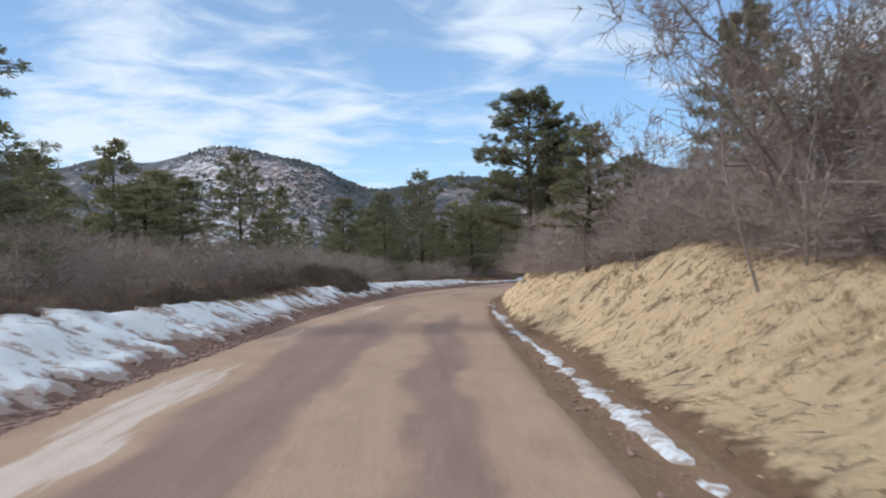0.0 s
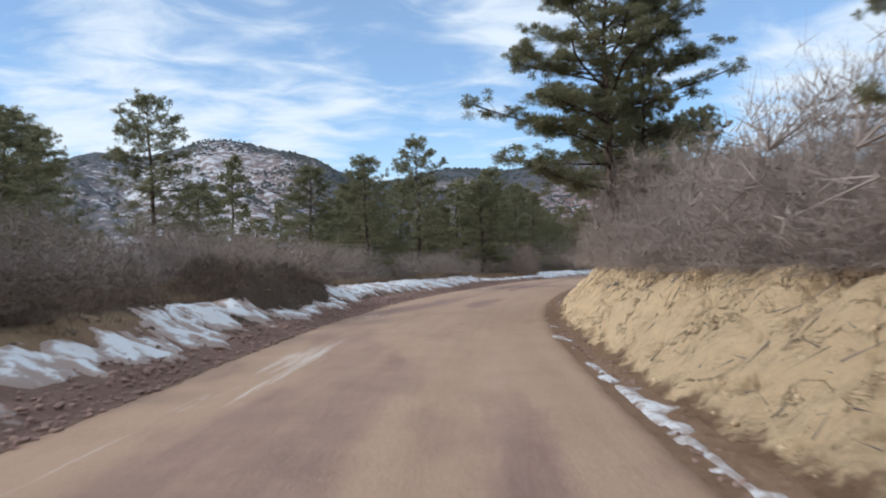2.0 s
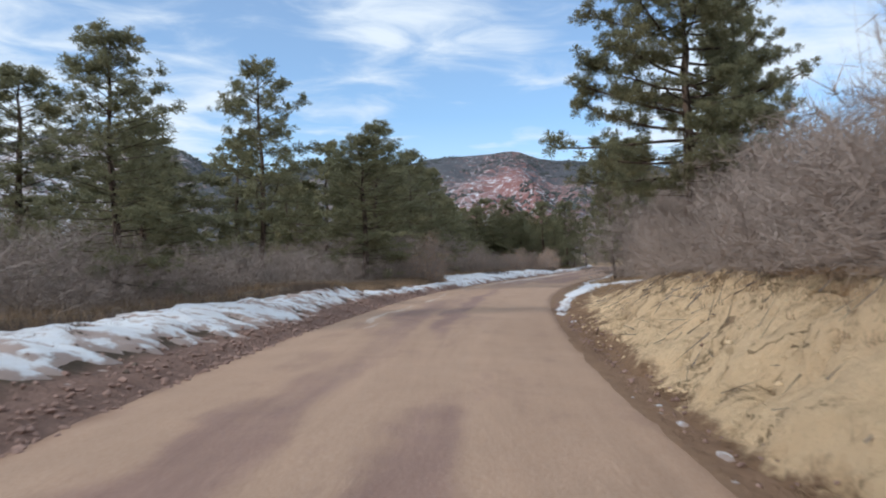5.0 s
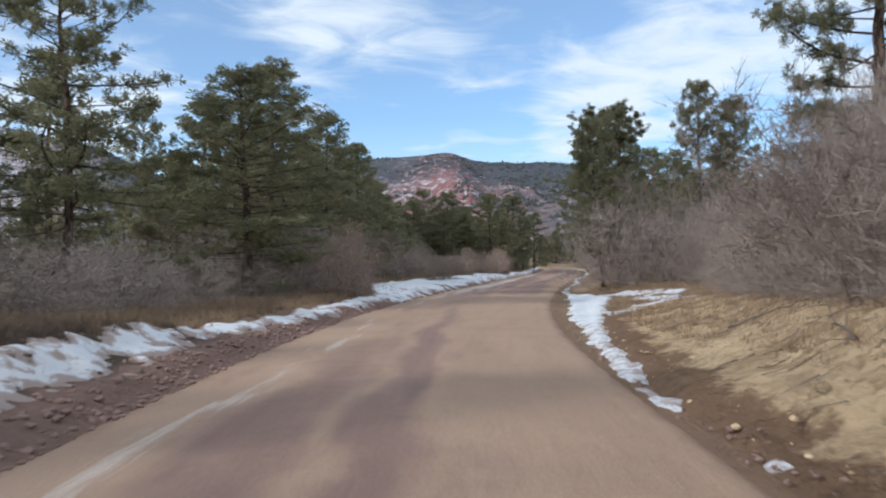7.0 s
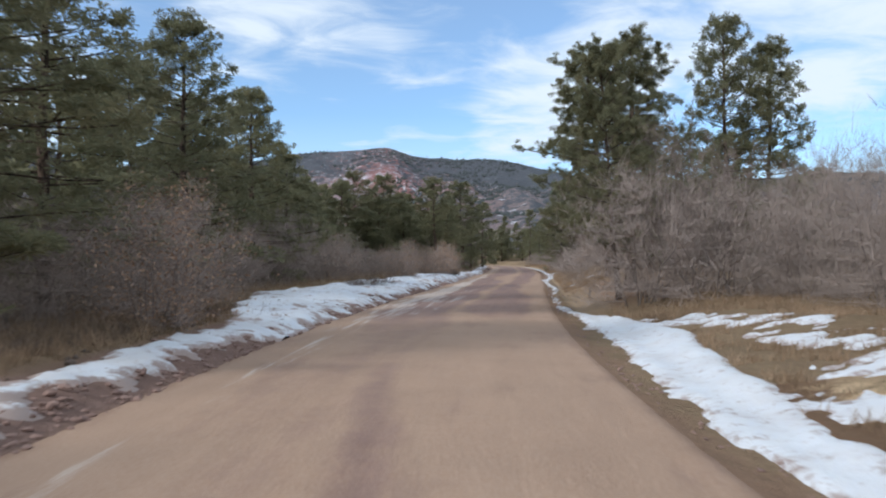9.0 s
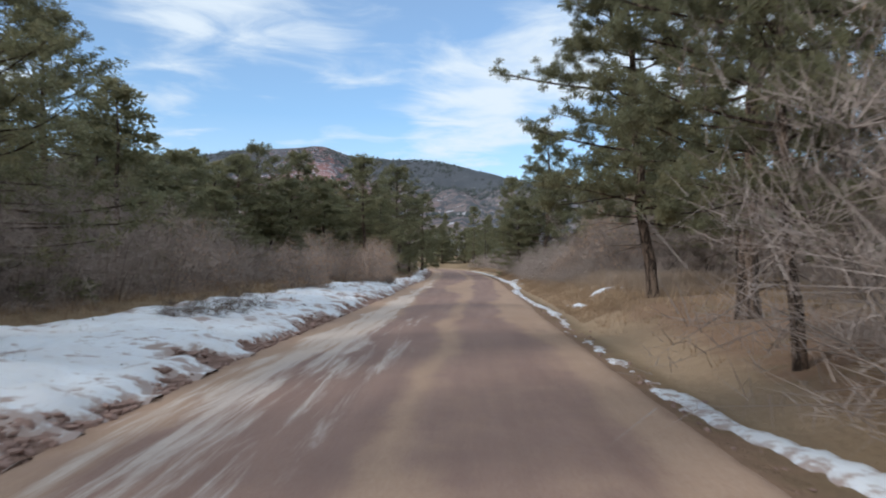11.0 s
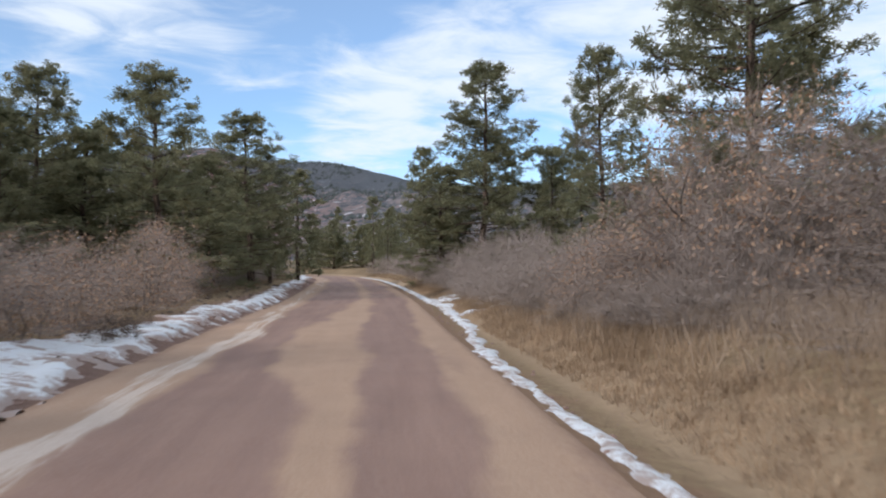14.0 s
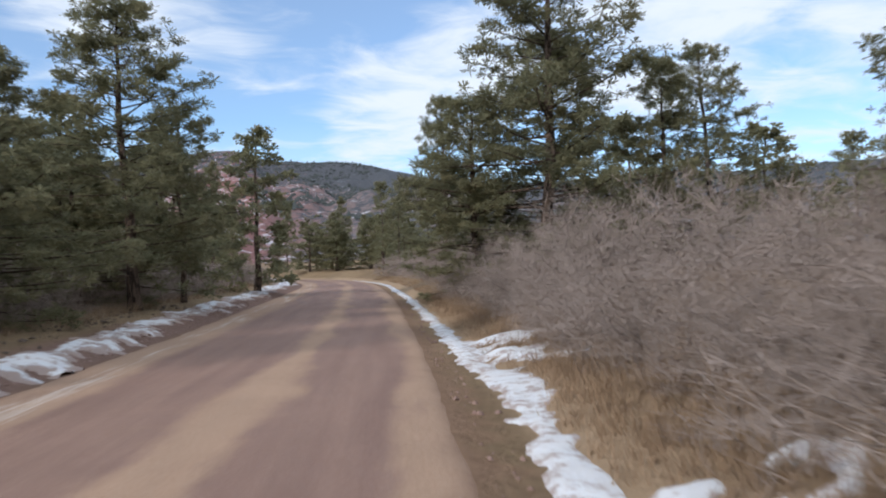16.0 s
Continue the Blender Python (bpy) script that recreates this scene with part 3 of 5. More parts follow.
TRACK_MIDDLE = [(58, -0.15, 0.3, 0.3), (61, -0.13, 0.3, 0.9), (66, -0.3, 0.42, 1.0), (74, -0.34, 0.36, 1.0), (79, -0.34, 0.2, 0.8), (86, -0.45, 0.0, 0.4), (92, -0.5, 0.1, 0.4)]
LATER_RIGHT = [(90, 1.3, 1.9, 0.0), (96, 0.2, 2.2, 0.75), (103, 0.4, 2.2, 0.8), (110, 0.45, 1.6, 1.0), (118, 0.6, 1.6, 1.0), (126, 0.75, 2.0, 1.0), (133, 0.8, 2.05, 1.0), (142, 0.9, 2.3, 1.0), (150, 1.0, 2.4, 1.0), (180, 0.8, 2.2, 0.9), (330, 0.8, 2.2, 0.8)]
LATER_LEFT = [(90, -1.5, 0.0, 0.4), (96, -2.3, 0.0, 0.85), (103, -1.9, 0.1, 0.9), (110, -1.25, 0.12, 1.0), (118, -1.3, 0.2, 1.0), (125, -1.6, 0.1, 1.0), (128, -1.5, -0.5, 1.0), (134, -1.5, -0.65, 0.95), (139, -1.6, -0.2, 0.9), (144, -1.7, 0.3, 0.9), (150, -1.7, 0.5, 0.9), (180, -1.6, 0.3, 0.9), (330, -1.6, 0.0, 0.8)]
DAMP = (TRACK_RIGHT, TRACK_LEFT, WET_SIDE, WET_PATCH, TRACK_MIDDLE, LATER_RIGHT, LATER_LEFT)
# pale dried crust
CRUST_LEFT = [(-60, -2.3, -1.6, 0.95), (11, -2.3, -1.5, 0.95), (16, -2.2, -1.8, 0.2), (20, -2.3, -1.8, 0.6), (25, -2.1, -1.6, 0.3), (29, -1.9, -1.2, 0.6), (32, -2.0, -1.2, 0.75), (36, -1.8, -1.2, 0.3), (42, -2.4, -1.7, 0.6), (46, -2.5, -2.0, 0.1), (60, -2.0, -1.5, 0.3),
     (63, -2.0, -1.5, 0.65), (75, -1.9, -1.5, 0.65), (82, -2.25, -1.75, 0.5), (94, -2.3, -1.4, 0.6), (98, -2.7, -1.3, 0.75), (104, -2.4, -1.2, 0.9), (110, -2.35, -1.25, 1.0), (119, -2.25, -1.4, 1.0), (128, -2.2, -1.65, 0.95), (134, -2.1, -1.4, 0.9), (143, -2.3, -1.7, 0.8), (150, -2.6, -1.8, 0.6), (220, -2.4, -1.6, 0.5)]
CRUST_VERGE = [(8, -3.4, -2.8, 0.7), (18, -3.2, -2.7, 0.6), (24, -3.0, -2.7, 0.0)]
CRUST_RIGHT = [(67, 2.45, 2.7, 0.0), (69, 2.45, 2.7, 0.7), (74, 2.5, 2.75, 0.6), (77, 2.6, 2.8, 0.0)]
CRUST_MIDDLE = [(68, -0.25, -0.05, 0.0), (69.5, -0.25, -0.05, 0.6), (72, -0.25, -0.1, 0.5), (74, -0.25, -0.1, 0.0)]
CRUST_FAN = [(95, -1.5, -0.9, 0.55), (98, -1.6, -0.3, 0.6), (102, -1.5, -0.3, 0.55), (111, -1.1, -0.4, 0.5), (115, -1.0, -0.7, 0.0)]
CRUST_DITCH = [(98, 2.45, 2.65, 0.5), (102, 2.4, 2.6, 0.5), (104, 2.4, 2.6, 0.0)]
PALE = (CRUST_LEFT, CRUST_VERGE, CRUST_RIGHT, CRUST_MIDDLE, CRUST_FAN, CRUST_DITCH)


def lanes(rows_of, d, y, soft):
    """How much of a stain lies at a place on the road."""
    out = np.zeros_like(d)
    d = d + (fractal(y * 0.45, d * 0.8 + 3, 64, 4) - 0.5) * 0.75
    for rows in rows_of:
        ys, a, b, amount = zip(*rows)
        a, b, amount = np.interp(y, ys, a), np.interp(y, ys, b), np.interp(y, ys, amount, 0.0, 0.0)
        out = np.maximum(out, amount * smooth(a - soft, a + soft, d) * (1 - smooth(b - soft, b + soft, d)))
    return out


v, f, d, y = sheet(graded([(-80, -8, 1.0), (-8, 150, 0.3), (150, 240, 0.6), (240, 330, 3)]), np.linspace(-3.15, 3.15, 70), crest)
me = mesh_from("road", v, f, True, {"road_d": d, "road_y": y, "damp": lanes(DAMP, d, y, 0.28), "pale": lanes(PALE, d, y, 0.24)})
tagged(part_of("road", me, ROAD), "tan and reddish gravel road with damp wheel tracks", "road", kind="structure")


def skyline(az):
    """The ridge's height in degrees by compass direction, in degrees to the right of +y."""
    hills = ((-34, 9, 1.47), (-26.5, 2.6, 1.21), (-21, 4, 1.92), (-17, 4, 2.18), (-12.5, 3.2, 1.43), (-3, 4.5, 1.47), (4, 3.5, 1.36), (8, 3.2, 1.63), (10.7, 2.0, 1.2), (13.6, 1.7, 0.5), (17, 5, 1.69), (60, 20, 0.42), (-95, 30, 0.4), (140, 40, 0.6))
    return 5.1 + sum(h * np.exp(-(((az - a + 180) % 360 - 180) / w) ** 2) for a, w, h in hills)


def mountain_height(az, r):
    ridge = 1500 + 260 * np.sin(np.radians(az) * 3.0 + 0.7) + 90 * np.sin(np.radians(az) * 11)
    peak = ridge * np.tan(np.radians(skyline(az)))
    u = np.clip((r - 430) / (ridge - 430), 0, 1)
    back = np.clip((r - ridge) / 1100, 0, 1)
    x, y = r * np.sin(np.radians(az)), r * np.cos(np.radians(az))
    gully = (fractal(az * 0.32 + r * 0.0012, r * 0.0016, 71, 5) - 0.5) * 105 * u * (1 - u) * 2.6
    bump = (fractal(x / 90, y / 90, 72, 4) - 0.5) * 26 * smooth(0, 0.3, u)
    return peak * u**1.25 * (1 - 0.75 * back) + gully + bump * (1 - 0.55 * smooth(0.8, 1.0, u)) - 3 * (1 - smooth(0, 0.1, u))


az = np.concatenate([np.arange(-180, -50, 2.0), np.arange(-50, 55, 0.33), np.arange(55, 180.1, 2.5)])
az[-1] = 180
rr = np.concatenate([np.linspace(430, 1900, 70), np.linspace(1990, 2700, 6)])
aa, r2 = np.meshgrid(az, rr, indexing="ij")
hh = mountain_height(aa, r2)
v = np.stack([r2 * np.sin(np.radians(aa)), 60 + r2 * np.cos(np.radians(aa)), hh], -1).reshape(-1, 3)
n = np.arange(aa.size).reshape(aa.shape)
f = np.stack([n[:-1, :-1], n[:-1, 1:], n[1:, 1:], n[1:, :-1]], -1).reshape(-1, 4)
red = np.exp(-(((aa - 10) / 6.0) ** 2)) + 0.2 * np.exp(-(((aa + 18) / 5.0) ** 2))
snowy = 0.10 * np.exp(-(((aa + 21) / 8) ** 2)) + 0.06 * np.exp(-(((aa - 8) / 7) ** 2)) - 0.02
woody = 0.16 * smooth(1150, 1500, r2 + 120 * (fractal(aa * 0.7, r2 / 150, 73) - 0.5)) + 0.12 * np.exp(-(((aa + 8) / 5) ** 2)) + 0.05 * smooth(12, 22, aa) + 0.10 * smooth(23, 32, -aa) - 0.04 - 0.10 * np.exp(-(((aa + 19) / 4.5) ** 2)) - 0.10 * np.exp(-(((aa - 9.5) / 3.5) ** 2))
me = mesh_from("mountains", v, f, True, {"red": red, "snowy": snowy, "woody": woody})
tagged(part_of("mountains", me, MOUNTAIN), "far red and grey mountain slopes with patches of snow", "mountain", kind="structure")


def far_woods():
    """Small dark trees over the far slopes and along the ridge."""
    rng = np.random.default_rng(5)
    a = rng.uniform(-42, 48, 26000)
    r = rng.uniform(700, 1800, a.size)
    x, y = r * np.sin(np.radians(a)), 60 + r * np.cos(np.radians(a))
    dense = fractal(x / 120, y / 120, 77, 4) + 0.16 * smooth(0.75, 0.95, mountain_height(a, r) / (r * np.tan(np.radians(skyline(a))) + 1)) + 0.14 * np.exp(-(((a + 9) / 5) ** 2))
    ok = dense > 0.58
    a, r, x, y = a[ok][:9000], r[ok][:9000], x[ok][:9000], y[ok][:9000]
    z = mountain_height(a, r)
    h, w = rng.uniform(2.0, 4.6, a.size), rng.uniform(1.5, 3.2, a.size)
    ring = np.radians(np.arange(5) * 72)
    base = np.stack([x[:, None] + w[:, None] * np.cos(ring), y[:, None] + w[:, None] * np.sin(ring), np.repeat((z + 0.5)[:, None], 5, 1)], -1)
    tip = np.stack([x, y, z + h], -1)[:, None]
    verts = np.concatenate([base, tip], 1).reshape(-1, 3)
    k = np.arange(a.size)[:, None, None] * 6
    tri = np.array([[i, (i + 1) % 5, 5] for i in range(5)])[None]
    me = mesh_from("far_woods", verts, (k + tri).reshape(-1, 3))
    tagged(part_of("far_woods", me, FARWOOD), "small dark trees scattered over the far slopes", "woods", kind="stuff")


FARWOOD = plain_grain("far_trees", (0.050, 0.060, 0.062), (0.085, 0.094, 0.088), 0.1, 0.95)
far_woods()


# ---- snow ----
SNOW_LEFT = [(-60, 3.1, 5.6, 0.16), (10, 3.1, 5.3, 0.16), (17, 3.2, 4.8, 0.15), (24, 3.15, 4.3, 0.14), (31, 3.45, 4.25, 0.14), (35.5, 3.55, 5.0, 0.14), (39, 3.3, 3.85, 0.14), (44, 3.4, 3.95, 0.14), (47, 3.7, 5.2, 0.14), (60, 3.45, 5.8, 0.15),
             (66, 3.5, 5.6, 0.13), (69, 3.6, 4.3, 0.11), (74, 3.6, 4.35, 0.19), (78, 3.25, 3.95, 0.21), (84, 3.0, 3.9, 0.20), (90, 2.7, 4.0, 0.18), (95, 2.8, 5.4, 0.17), (101, 2.8, 6.9, 0.17), (112, 2.8, 6.3, 0.16), (124, 2.85, 5.7, 0.15), (130, 2.85, 4.6, 0.14), (134, 2.85, 4.0, 0.14), (141, 3.0, 4.1, 0.14),
             (147, 2.75, 3.7, 0.14), (157, 3.1, 4.1, 0.13), (166, 3.35, 4.3, 0.12), (230, 3.4, 4.6, 0.12)]
SNOW_RIGHT = [(-60, 3.4, 3.8, 0.10), (16, 3.3, 3.65, 0.10), (22, 3.15, 3.5, 0.085), (29, 2.95, 3.3, 0.07), (36, 2.8, 3.0, 0.015), (40, 2.8, 3.0, -0.05), (64, 2.95, 3.25, -0.05),
              (66.5, 2.92, 3.25, 0.06), (72, 3.1, 3.5, 0.10), (77, 3.3, 3.95, 0.10), (84, 3.4, 4.7, 0.15), (88, 3.5, 5.2, 0.16), (94, 3.4, 4.3, 0.13), (97, 3.15, 3.65, 0.09), (100, 3.05, 3.4, 0.055), (104, 3.0, 3.35, 0.055), (107.5, 3.0, 3.25, 0.02), (109, 3.05, 3.4, 0.08), (111, 3.15, 3.55, 0.10), (116, 3.15, 3.55, 0.11), (119, 2.95, 3.35, 0.10),
              (124, 2.8, 3.25, 0.08), (131, 2.9, 3.35, 0.09), (136, 3.35, 3.85, 0.10), (142, 3.4, 3.9, 0.10), (145.5, 3.5, 4.3, 0.10), (148, 3.3, 3.85, 0.09), (230, 3.3, 3.8, 0.10)]


def snow_depth(x, y, d):
    out = np.full(np.shape(y), -1.0)
    for rows, sign in ((SNOW_LEFT, -1), (SNOW_RIGHT, 1)):
        ys, a, b, amount = zip(*rows)
        a, b, amount = np.interp(y, ys, a), np.interp(y, ys, b), np.interp(y, ys, amount)
        u = d * sign
        ragged = (fractal(x * 0.8, y * 0.8, 81) - 0.5) * 0.9 * (0.45 if sign > 0 else 1.0)
        crumbled = (fractal(x * 2.6, y * 2.6, 87, 4) - 0.5) * np.where(sign < 0, np.interp(y, (70, 75, 92, 97), (1.2, 0.6, 0.6, 1.3)), 0.5)
        inside = np.minimum((u - a) * (1.0 if sign > 0 else 0.6) + crumbled * 0.5, b - u) + ragged * 0.5
        deep = amount * smooth(-0.05, 0.30, inside) - 0.17 * (1 - smooth(-0.35, 0.05, inside))
        deep = deep - (fractal(x * 1.9, y * 1.9, 83, 4) - 0.34) * (0.14 if sign > 0 else 0.25)
        deep = deep - (fractal(x * 4.2, y * 4.2, 86, 4) - 0.5) * (0.05 if sign > 0 else 0.20)
        deep = deep - (fractal(x * 8.0, y * 8.0, 88, 2) - 0.5) * (0.02 if sign > 0 else 0.15)
        out = np.maximum(out, np.where(u > 0, deep, -1.0))
    # drifts on the grass
    for px, py, rx, ry, turn, deep in DRIFTS:
        c, s = math.cos(turn), math.sin(turn)
        u, w = ((x - px) * c + (y - py) * s) / rx, ((y - py) * c - (x - px) * s) / ry
        near = 1 - u * u - w * w
        out = np.maximum(out, 0.09 * np.clip(near, -6, 1) - (fractal(x * 1.6, y * 2.8, 85) - 0.44) * deep * 1.7)
    return out


# the drift that branches off into the meadow, and small ones on the grass: x, y, half sizes, turn, raggedness
DRIFTS = [(11.9, 90.4, 1.6, 1.3, 0.2, 0.2), (13.2, 88.6, 0.9, 2.4, 0.15, 0.24), (11.0, 82.0, 1.4, 0.8, -0.9, 0.25), (11.9, 85.0, 0.6, 2.0, -0.2, 0.25), (8.6, 80.6, 0.7, 1.3, 0.3, 0.3),
          (24.0, 116.8, 1.7, 0.48, -0.3, 0.50), (27.3, 118.4, 1.5, 0.4, -0.2, 0.55), (22.6, 116.9, 0.8, 0.22, 0.4, 0.45), (20.6, 115.6, 1.7, 0.12, 1.35, 0.15), (26.6, 120.6, 0.8, 0.4, -0.4, 0.50),
          (29.9, 139.6, 1.1, 0.5, 0.5, 0.45), (33.6, 150.0, 1.5, 1.0, 0.5, 0.2), (32.6, 147.2, 0.8, 1.2, 0.2, 0.25)]


def snow_lift(x, y, d):
    """Thin crusts: the depth above the ground, levelled off."""
    deep = snow_depth(x, y, d)
    return np.where(deep > 0, 0.055 * (1 - np.exp(-deep / 0.035)) + 0.15 * np.maximum(deep - 0.05, 0), -0.04)


def add_snow(name, label, d0, d1):
    v, f, d, y = sheet(graded([(-12, 160, 0.14), (160, 232, 0.3)]), np.arange(d0, d1, 0.12),
                       lambda x, yy, dd: land(x, yy) + snow_lift(x, yy, dd) + (fractal(x * 5.5, yy * 5.5, 89, 2) - 0.5) * 0.025, lambda x, yy, dd: snow_depth(x, yy, dd) > 0.0)
    thin = (1 - smooth(0.0, 0.13, snow_depth(v[:, 0], v[:, 1], d))) * np.where(d > 0, 0.45, 1.0)
    me = mesh_from(name, v, f, True, {"thin": thin})
    tagged(part_of(name, me, SNOW), label, "snow", kind="stuff")


add_snow("snow_bank", "old crusted snow bank along the road's edge", -8.6, -2.6)
add_snow("snow_strip", "ragged strip of old snow in the roadside ditch", 2.6, 13.5)


# ---- plants ----
def tubes(segs, sides=5, close=False):
    """Tapered tubes. segs: rows of start, end, two radii."""
    s = np.asarray(segs, float)
    a, b, ra, rb = s[:, 0:3], s[:, 3:6], s[:, 6:7], s[:, 7:8]
    w = b - a
    w /= np.linalg.norm(w, axis=1, keepdims=True) + 1e-9
    up = np.where(np.abs(w[:, 2:3]) > 0.9, np.array([[1.0, 0, 0]]), np.array([[0, 0, 1.0]]))
    e1 = np.cross(w, up)
    e1 /= np.linalg.norm(e1, axis=1, keepdims=True) + 1e-9
    e2 = np.cross(w, e1)
    ring = np.arange(sides) * 2 * np.pi / sides
    c, n = np.cos(ring)[None, :, None], np.sin(ring)[None, :, None]
    round_ = e1[:, None] * c + e2[:, None] * n
    verts = np.concatenate([a[:, None] + ra[:, None] * round_, b[:, None] + rb[:, None] * round_], 1)
    k = np.arange(len(s))[:, None, None] * 2 * sides
    i = np.arange(sides)
    quad = np.stack([i, (i + 1) % sides, (i + 1) % sides + sides, i + sides], -1)[None]
    return verts.reshape(-1, 3), (k + quad).reshape(-1, 4)


def pipe(segs, sides=5):
    """One unbroken tapered tube along rows that follow on one another."""
    s = np.asarray(segs, float)
    p = np.concatenate([s[:, 0:3], s[-1:, 3:6]])
    r = np.concatenate([s[:, 6], s[-1:, 7]])[:, None, None]
    w = np.gradient(p, axis=0)
    w /= np.linalg.norm(w, axis=1, keepdims=True) + 1e-9
    up = np.array([1.0, 0, 0]) if abs(w[:, 2]).mean() > 0.7 else np.array([0, 0, 1.0])
    e1 = np.cross(w, up)
    e1 /= np.linalg.norm(e1, axis=1, keepdims=True) + 1e-9
    e2 = np.cross(w, e1)
    a = np.arange(sides) * 2 * np.pi / sides
    verts = p[:, None] + r * (e1[:, None] * np.cos(a)[None, :, None] + e2[:, None] * np.sin(a)[None, :, None])
    i, k = np.arange(sides), np.arange(len(p) - 1)[:, None, None] * sides
    quad = np.stack([i, (i + 1) % sides, (i + 1) % sides + sides, i + sides], -1)[None]
    return verts.reshape(-1, 3), (k + quad).reshape(-1, 4)


def spikes(p, tip, width, rng):
    """Thin three-sided cones from p to tip."""
    w = tip - p
    side = np.cross(w, rng.normal(size=p.shape))
    side /= np.linalg.norm(side, axis=1, keepdims=True) + 1e-9
    other = np.cross(w, side)
    other /= np.linalg.norm(other, axis=1, keepdims=True) + 1e-9
    r = np.broadcast_to(np.asarray(width, float).reshape(-1, 1), (len(p), 1))
    ring = [p + r * side, p + r * (-0.5 * side + 0.866 * other), p + r * (-0.5 * side - 0.866 * other)]
    verts = np.stack([*ring, tip], 1).reshape(-1, 3)
    k = np.arange(len(p))[:, None, None] * 4
    return verts, (k + np.array([[0, 1, 3], [1, 2, 3], [2, 0, 3]])[None]).reshape(-1, 3)


def blades(p, tip, width, rng):
    """Thin flat needles or grass blades from p to tip."""
    side = np.cross(tip - p, rng.normal(size=p.shape))
    side /= np.linalg.norm(side, axis=1, keepdims=True) + 1e-9
    r = np.broadcast_to(np.asarray(width, float).reshape(-1, 1), (len(p), 1)) / 2
    verts = np.stack([p + r * side, p - r * side, tip], 1).reshape(-1, 3)
    return verts, np.arange(len(p) * 3).reshape(-1, 3)


def sphere(rng, n):
    q = rng.normal(size=(n, 3))
    return q / np.linalg.norm(q, axis=1, keepdims=True)


def pine_meshes(seed, base=0.22, lobes=0.25, puffs=1.0, needles=9, size=0.22, width=0.10, taper=0.75, density=1.0, fine=False, girth=1.0, lean=0.0, more=0.0):
    """A pine 10 m high with a crown 2.5 m in radius: trunk and limbs, and brush-like tufts of needles."""
    rng = np.random.default_rng(seed)
    H, R = 10.0, 2.5
    zs = np.linspace(0, H, 10)
    sway = np.cumsum(rng.normal(0, 0.05, (10, 2)), 0)
    axis = np.column_stack([sway - sway[0], zs])
    axis[:, 0] += lean * zs * (1 - 0.3 * zs / H)
    bark = np.random.default_rng(seed + 500)
    if fine:
        # near trees: more rings, a crooked stem
        rings = np.linspace(0, H, 34)
        axis = np.column_stack([np.interp(rings, zs, axis[:, 0]) + bark.normal(0, 0.012, 34), np.interp(rings, zs, axis[:, 1]) + bark.normal(0, 0.012, 34), rings])
        zs = rings
    rad = girth * 0.125 * (1 - zs / H) ** 0.85 + 0.013
    rad[0] *= 1.35
    rad[1] *= 1.06
    stem = [np.r_[axis[i] - (0, 0, 0.4 * (i == 0)), axis[i + 1], rad[i], rad[i + 1]] for i in range(len(zs) - 1)]
    limbs, twig_a, twig_b, points, ways, starts = [], [], [], [], [], []
    z, turn = base * H, rng.uniform(0, 6.28)
    sector = rng.uniform(0.75, 1.2, 9)
    while z < H - 0.12:
        u = (z - base * H) / (H - base * H)
        turn += 2.4 + rng.normal(0, 0.5)
        lobe = sector[int(turn / 6.2832 * 9 + z * 0.35) % 9]
        reach = R * min(1.0, 0.66 + 1.9 * u) * (1 - u) ** taper * lobe * rng.uniform(1 - 1.3 * lobes, 1 + 0.4 * lobes) + 0.18
        root = np.array([np.interp(z, zs, axis[:, 0]), np.interp(z, zs, axis[:, 1]), z])
        tilt = -0.14 + 0.85 * u**1.4 + rng.normal(0, 0.13)
        way = np.array([math.cos(turn) * math.cos(tilt), math.sin(turn) * math.cos(tilt), math.sin(tilt)])
        steps = max(2, int(reach / 0.42))
        starts.append(len(limbs))
        p, thick = root, 0.009 + 0.014 * reach
        for k in range(steps):
            way = way + np.r_[rng.normal(0, 0.12, 2), 0.05 + rng.normal(0, 0.05)]
            way /= np.linalg.norm(way)
            q = p + way * reach / steps
            t2 = thick * (1 - 0.75 / steps)
            limbs.append(np.r_[p, q, thick, t2])
            far = (k + 1) / steps
            if far > 0.2:
                aside = np.cross(way, (0, 0, 1.0))
                for n in range(rng.poisson(1.25 * puffs) + 1):
                    out = aside * rng.choice((-1, 1)) * rng.uniform(0.4, 1.0) + way * rng.uniform(0.2, 0.9) + (0, 0, rng.normal(0.22, 0.28))
                    out /= np.linalg.norm(out)
                    tip = q + out * rng.uniform(0.25, 0.75) * min(1.0, 0.35 + reach * 0.4) * (1.15 - 0.45 * far)
                    twig_a.append(q), twig_b.append(tip)
                    points.append(tip), ways.append(out + (0, 0, 0.35))
                    if rng.random() < 0.45:
                        points.append(q + (tip - q) * rng.uniform(0.35, 0.7) + rng.normal(0, 0.06, 3)), ways.append(out + (0, 0, 0.6))
            if k == steps - 1:
                points.append(q + way * 0.06), ways.append(way + (0, 0, 0.25))
            p, thick = q, t2
        z += rng.uniform(0.09, 0.20) * (1.0 - 0.35 * u) / density
    for n in range(7):
        points.append(axis[-1] + rng.normal(0, 0.10, 3) * (1, 1, 1.6) - (0, 0, 0.18)), ways.append(np.array([0, 0, 1.0]))
    for _ in range(16 if fine else 6):
        zz, a = rng.uniform(0.10, max(base, 0.14) + (0.12 if fine else 0.0)) * H, rng.uniform(0, 6.28)
        root = np.array([np.interp(zz, zs, axis[:, 0]), np.interp(zz, zs, axis[:, 1]), zz])
        starts.append(len(limbs))
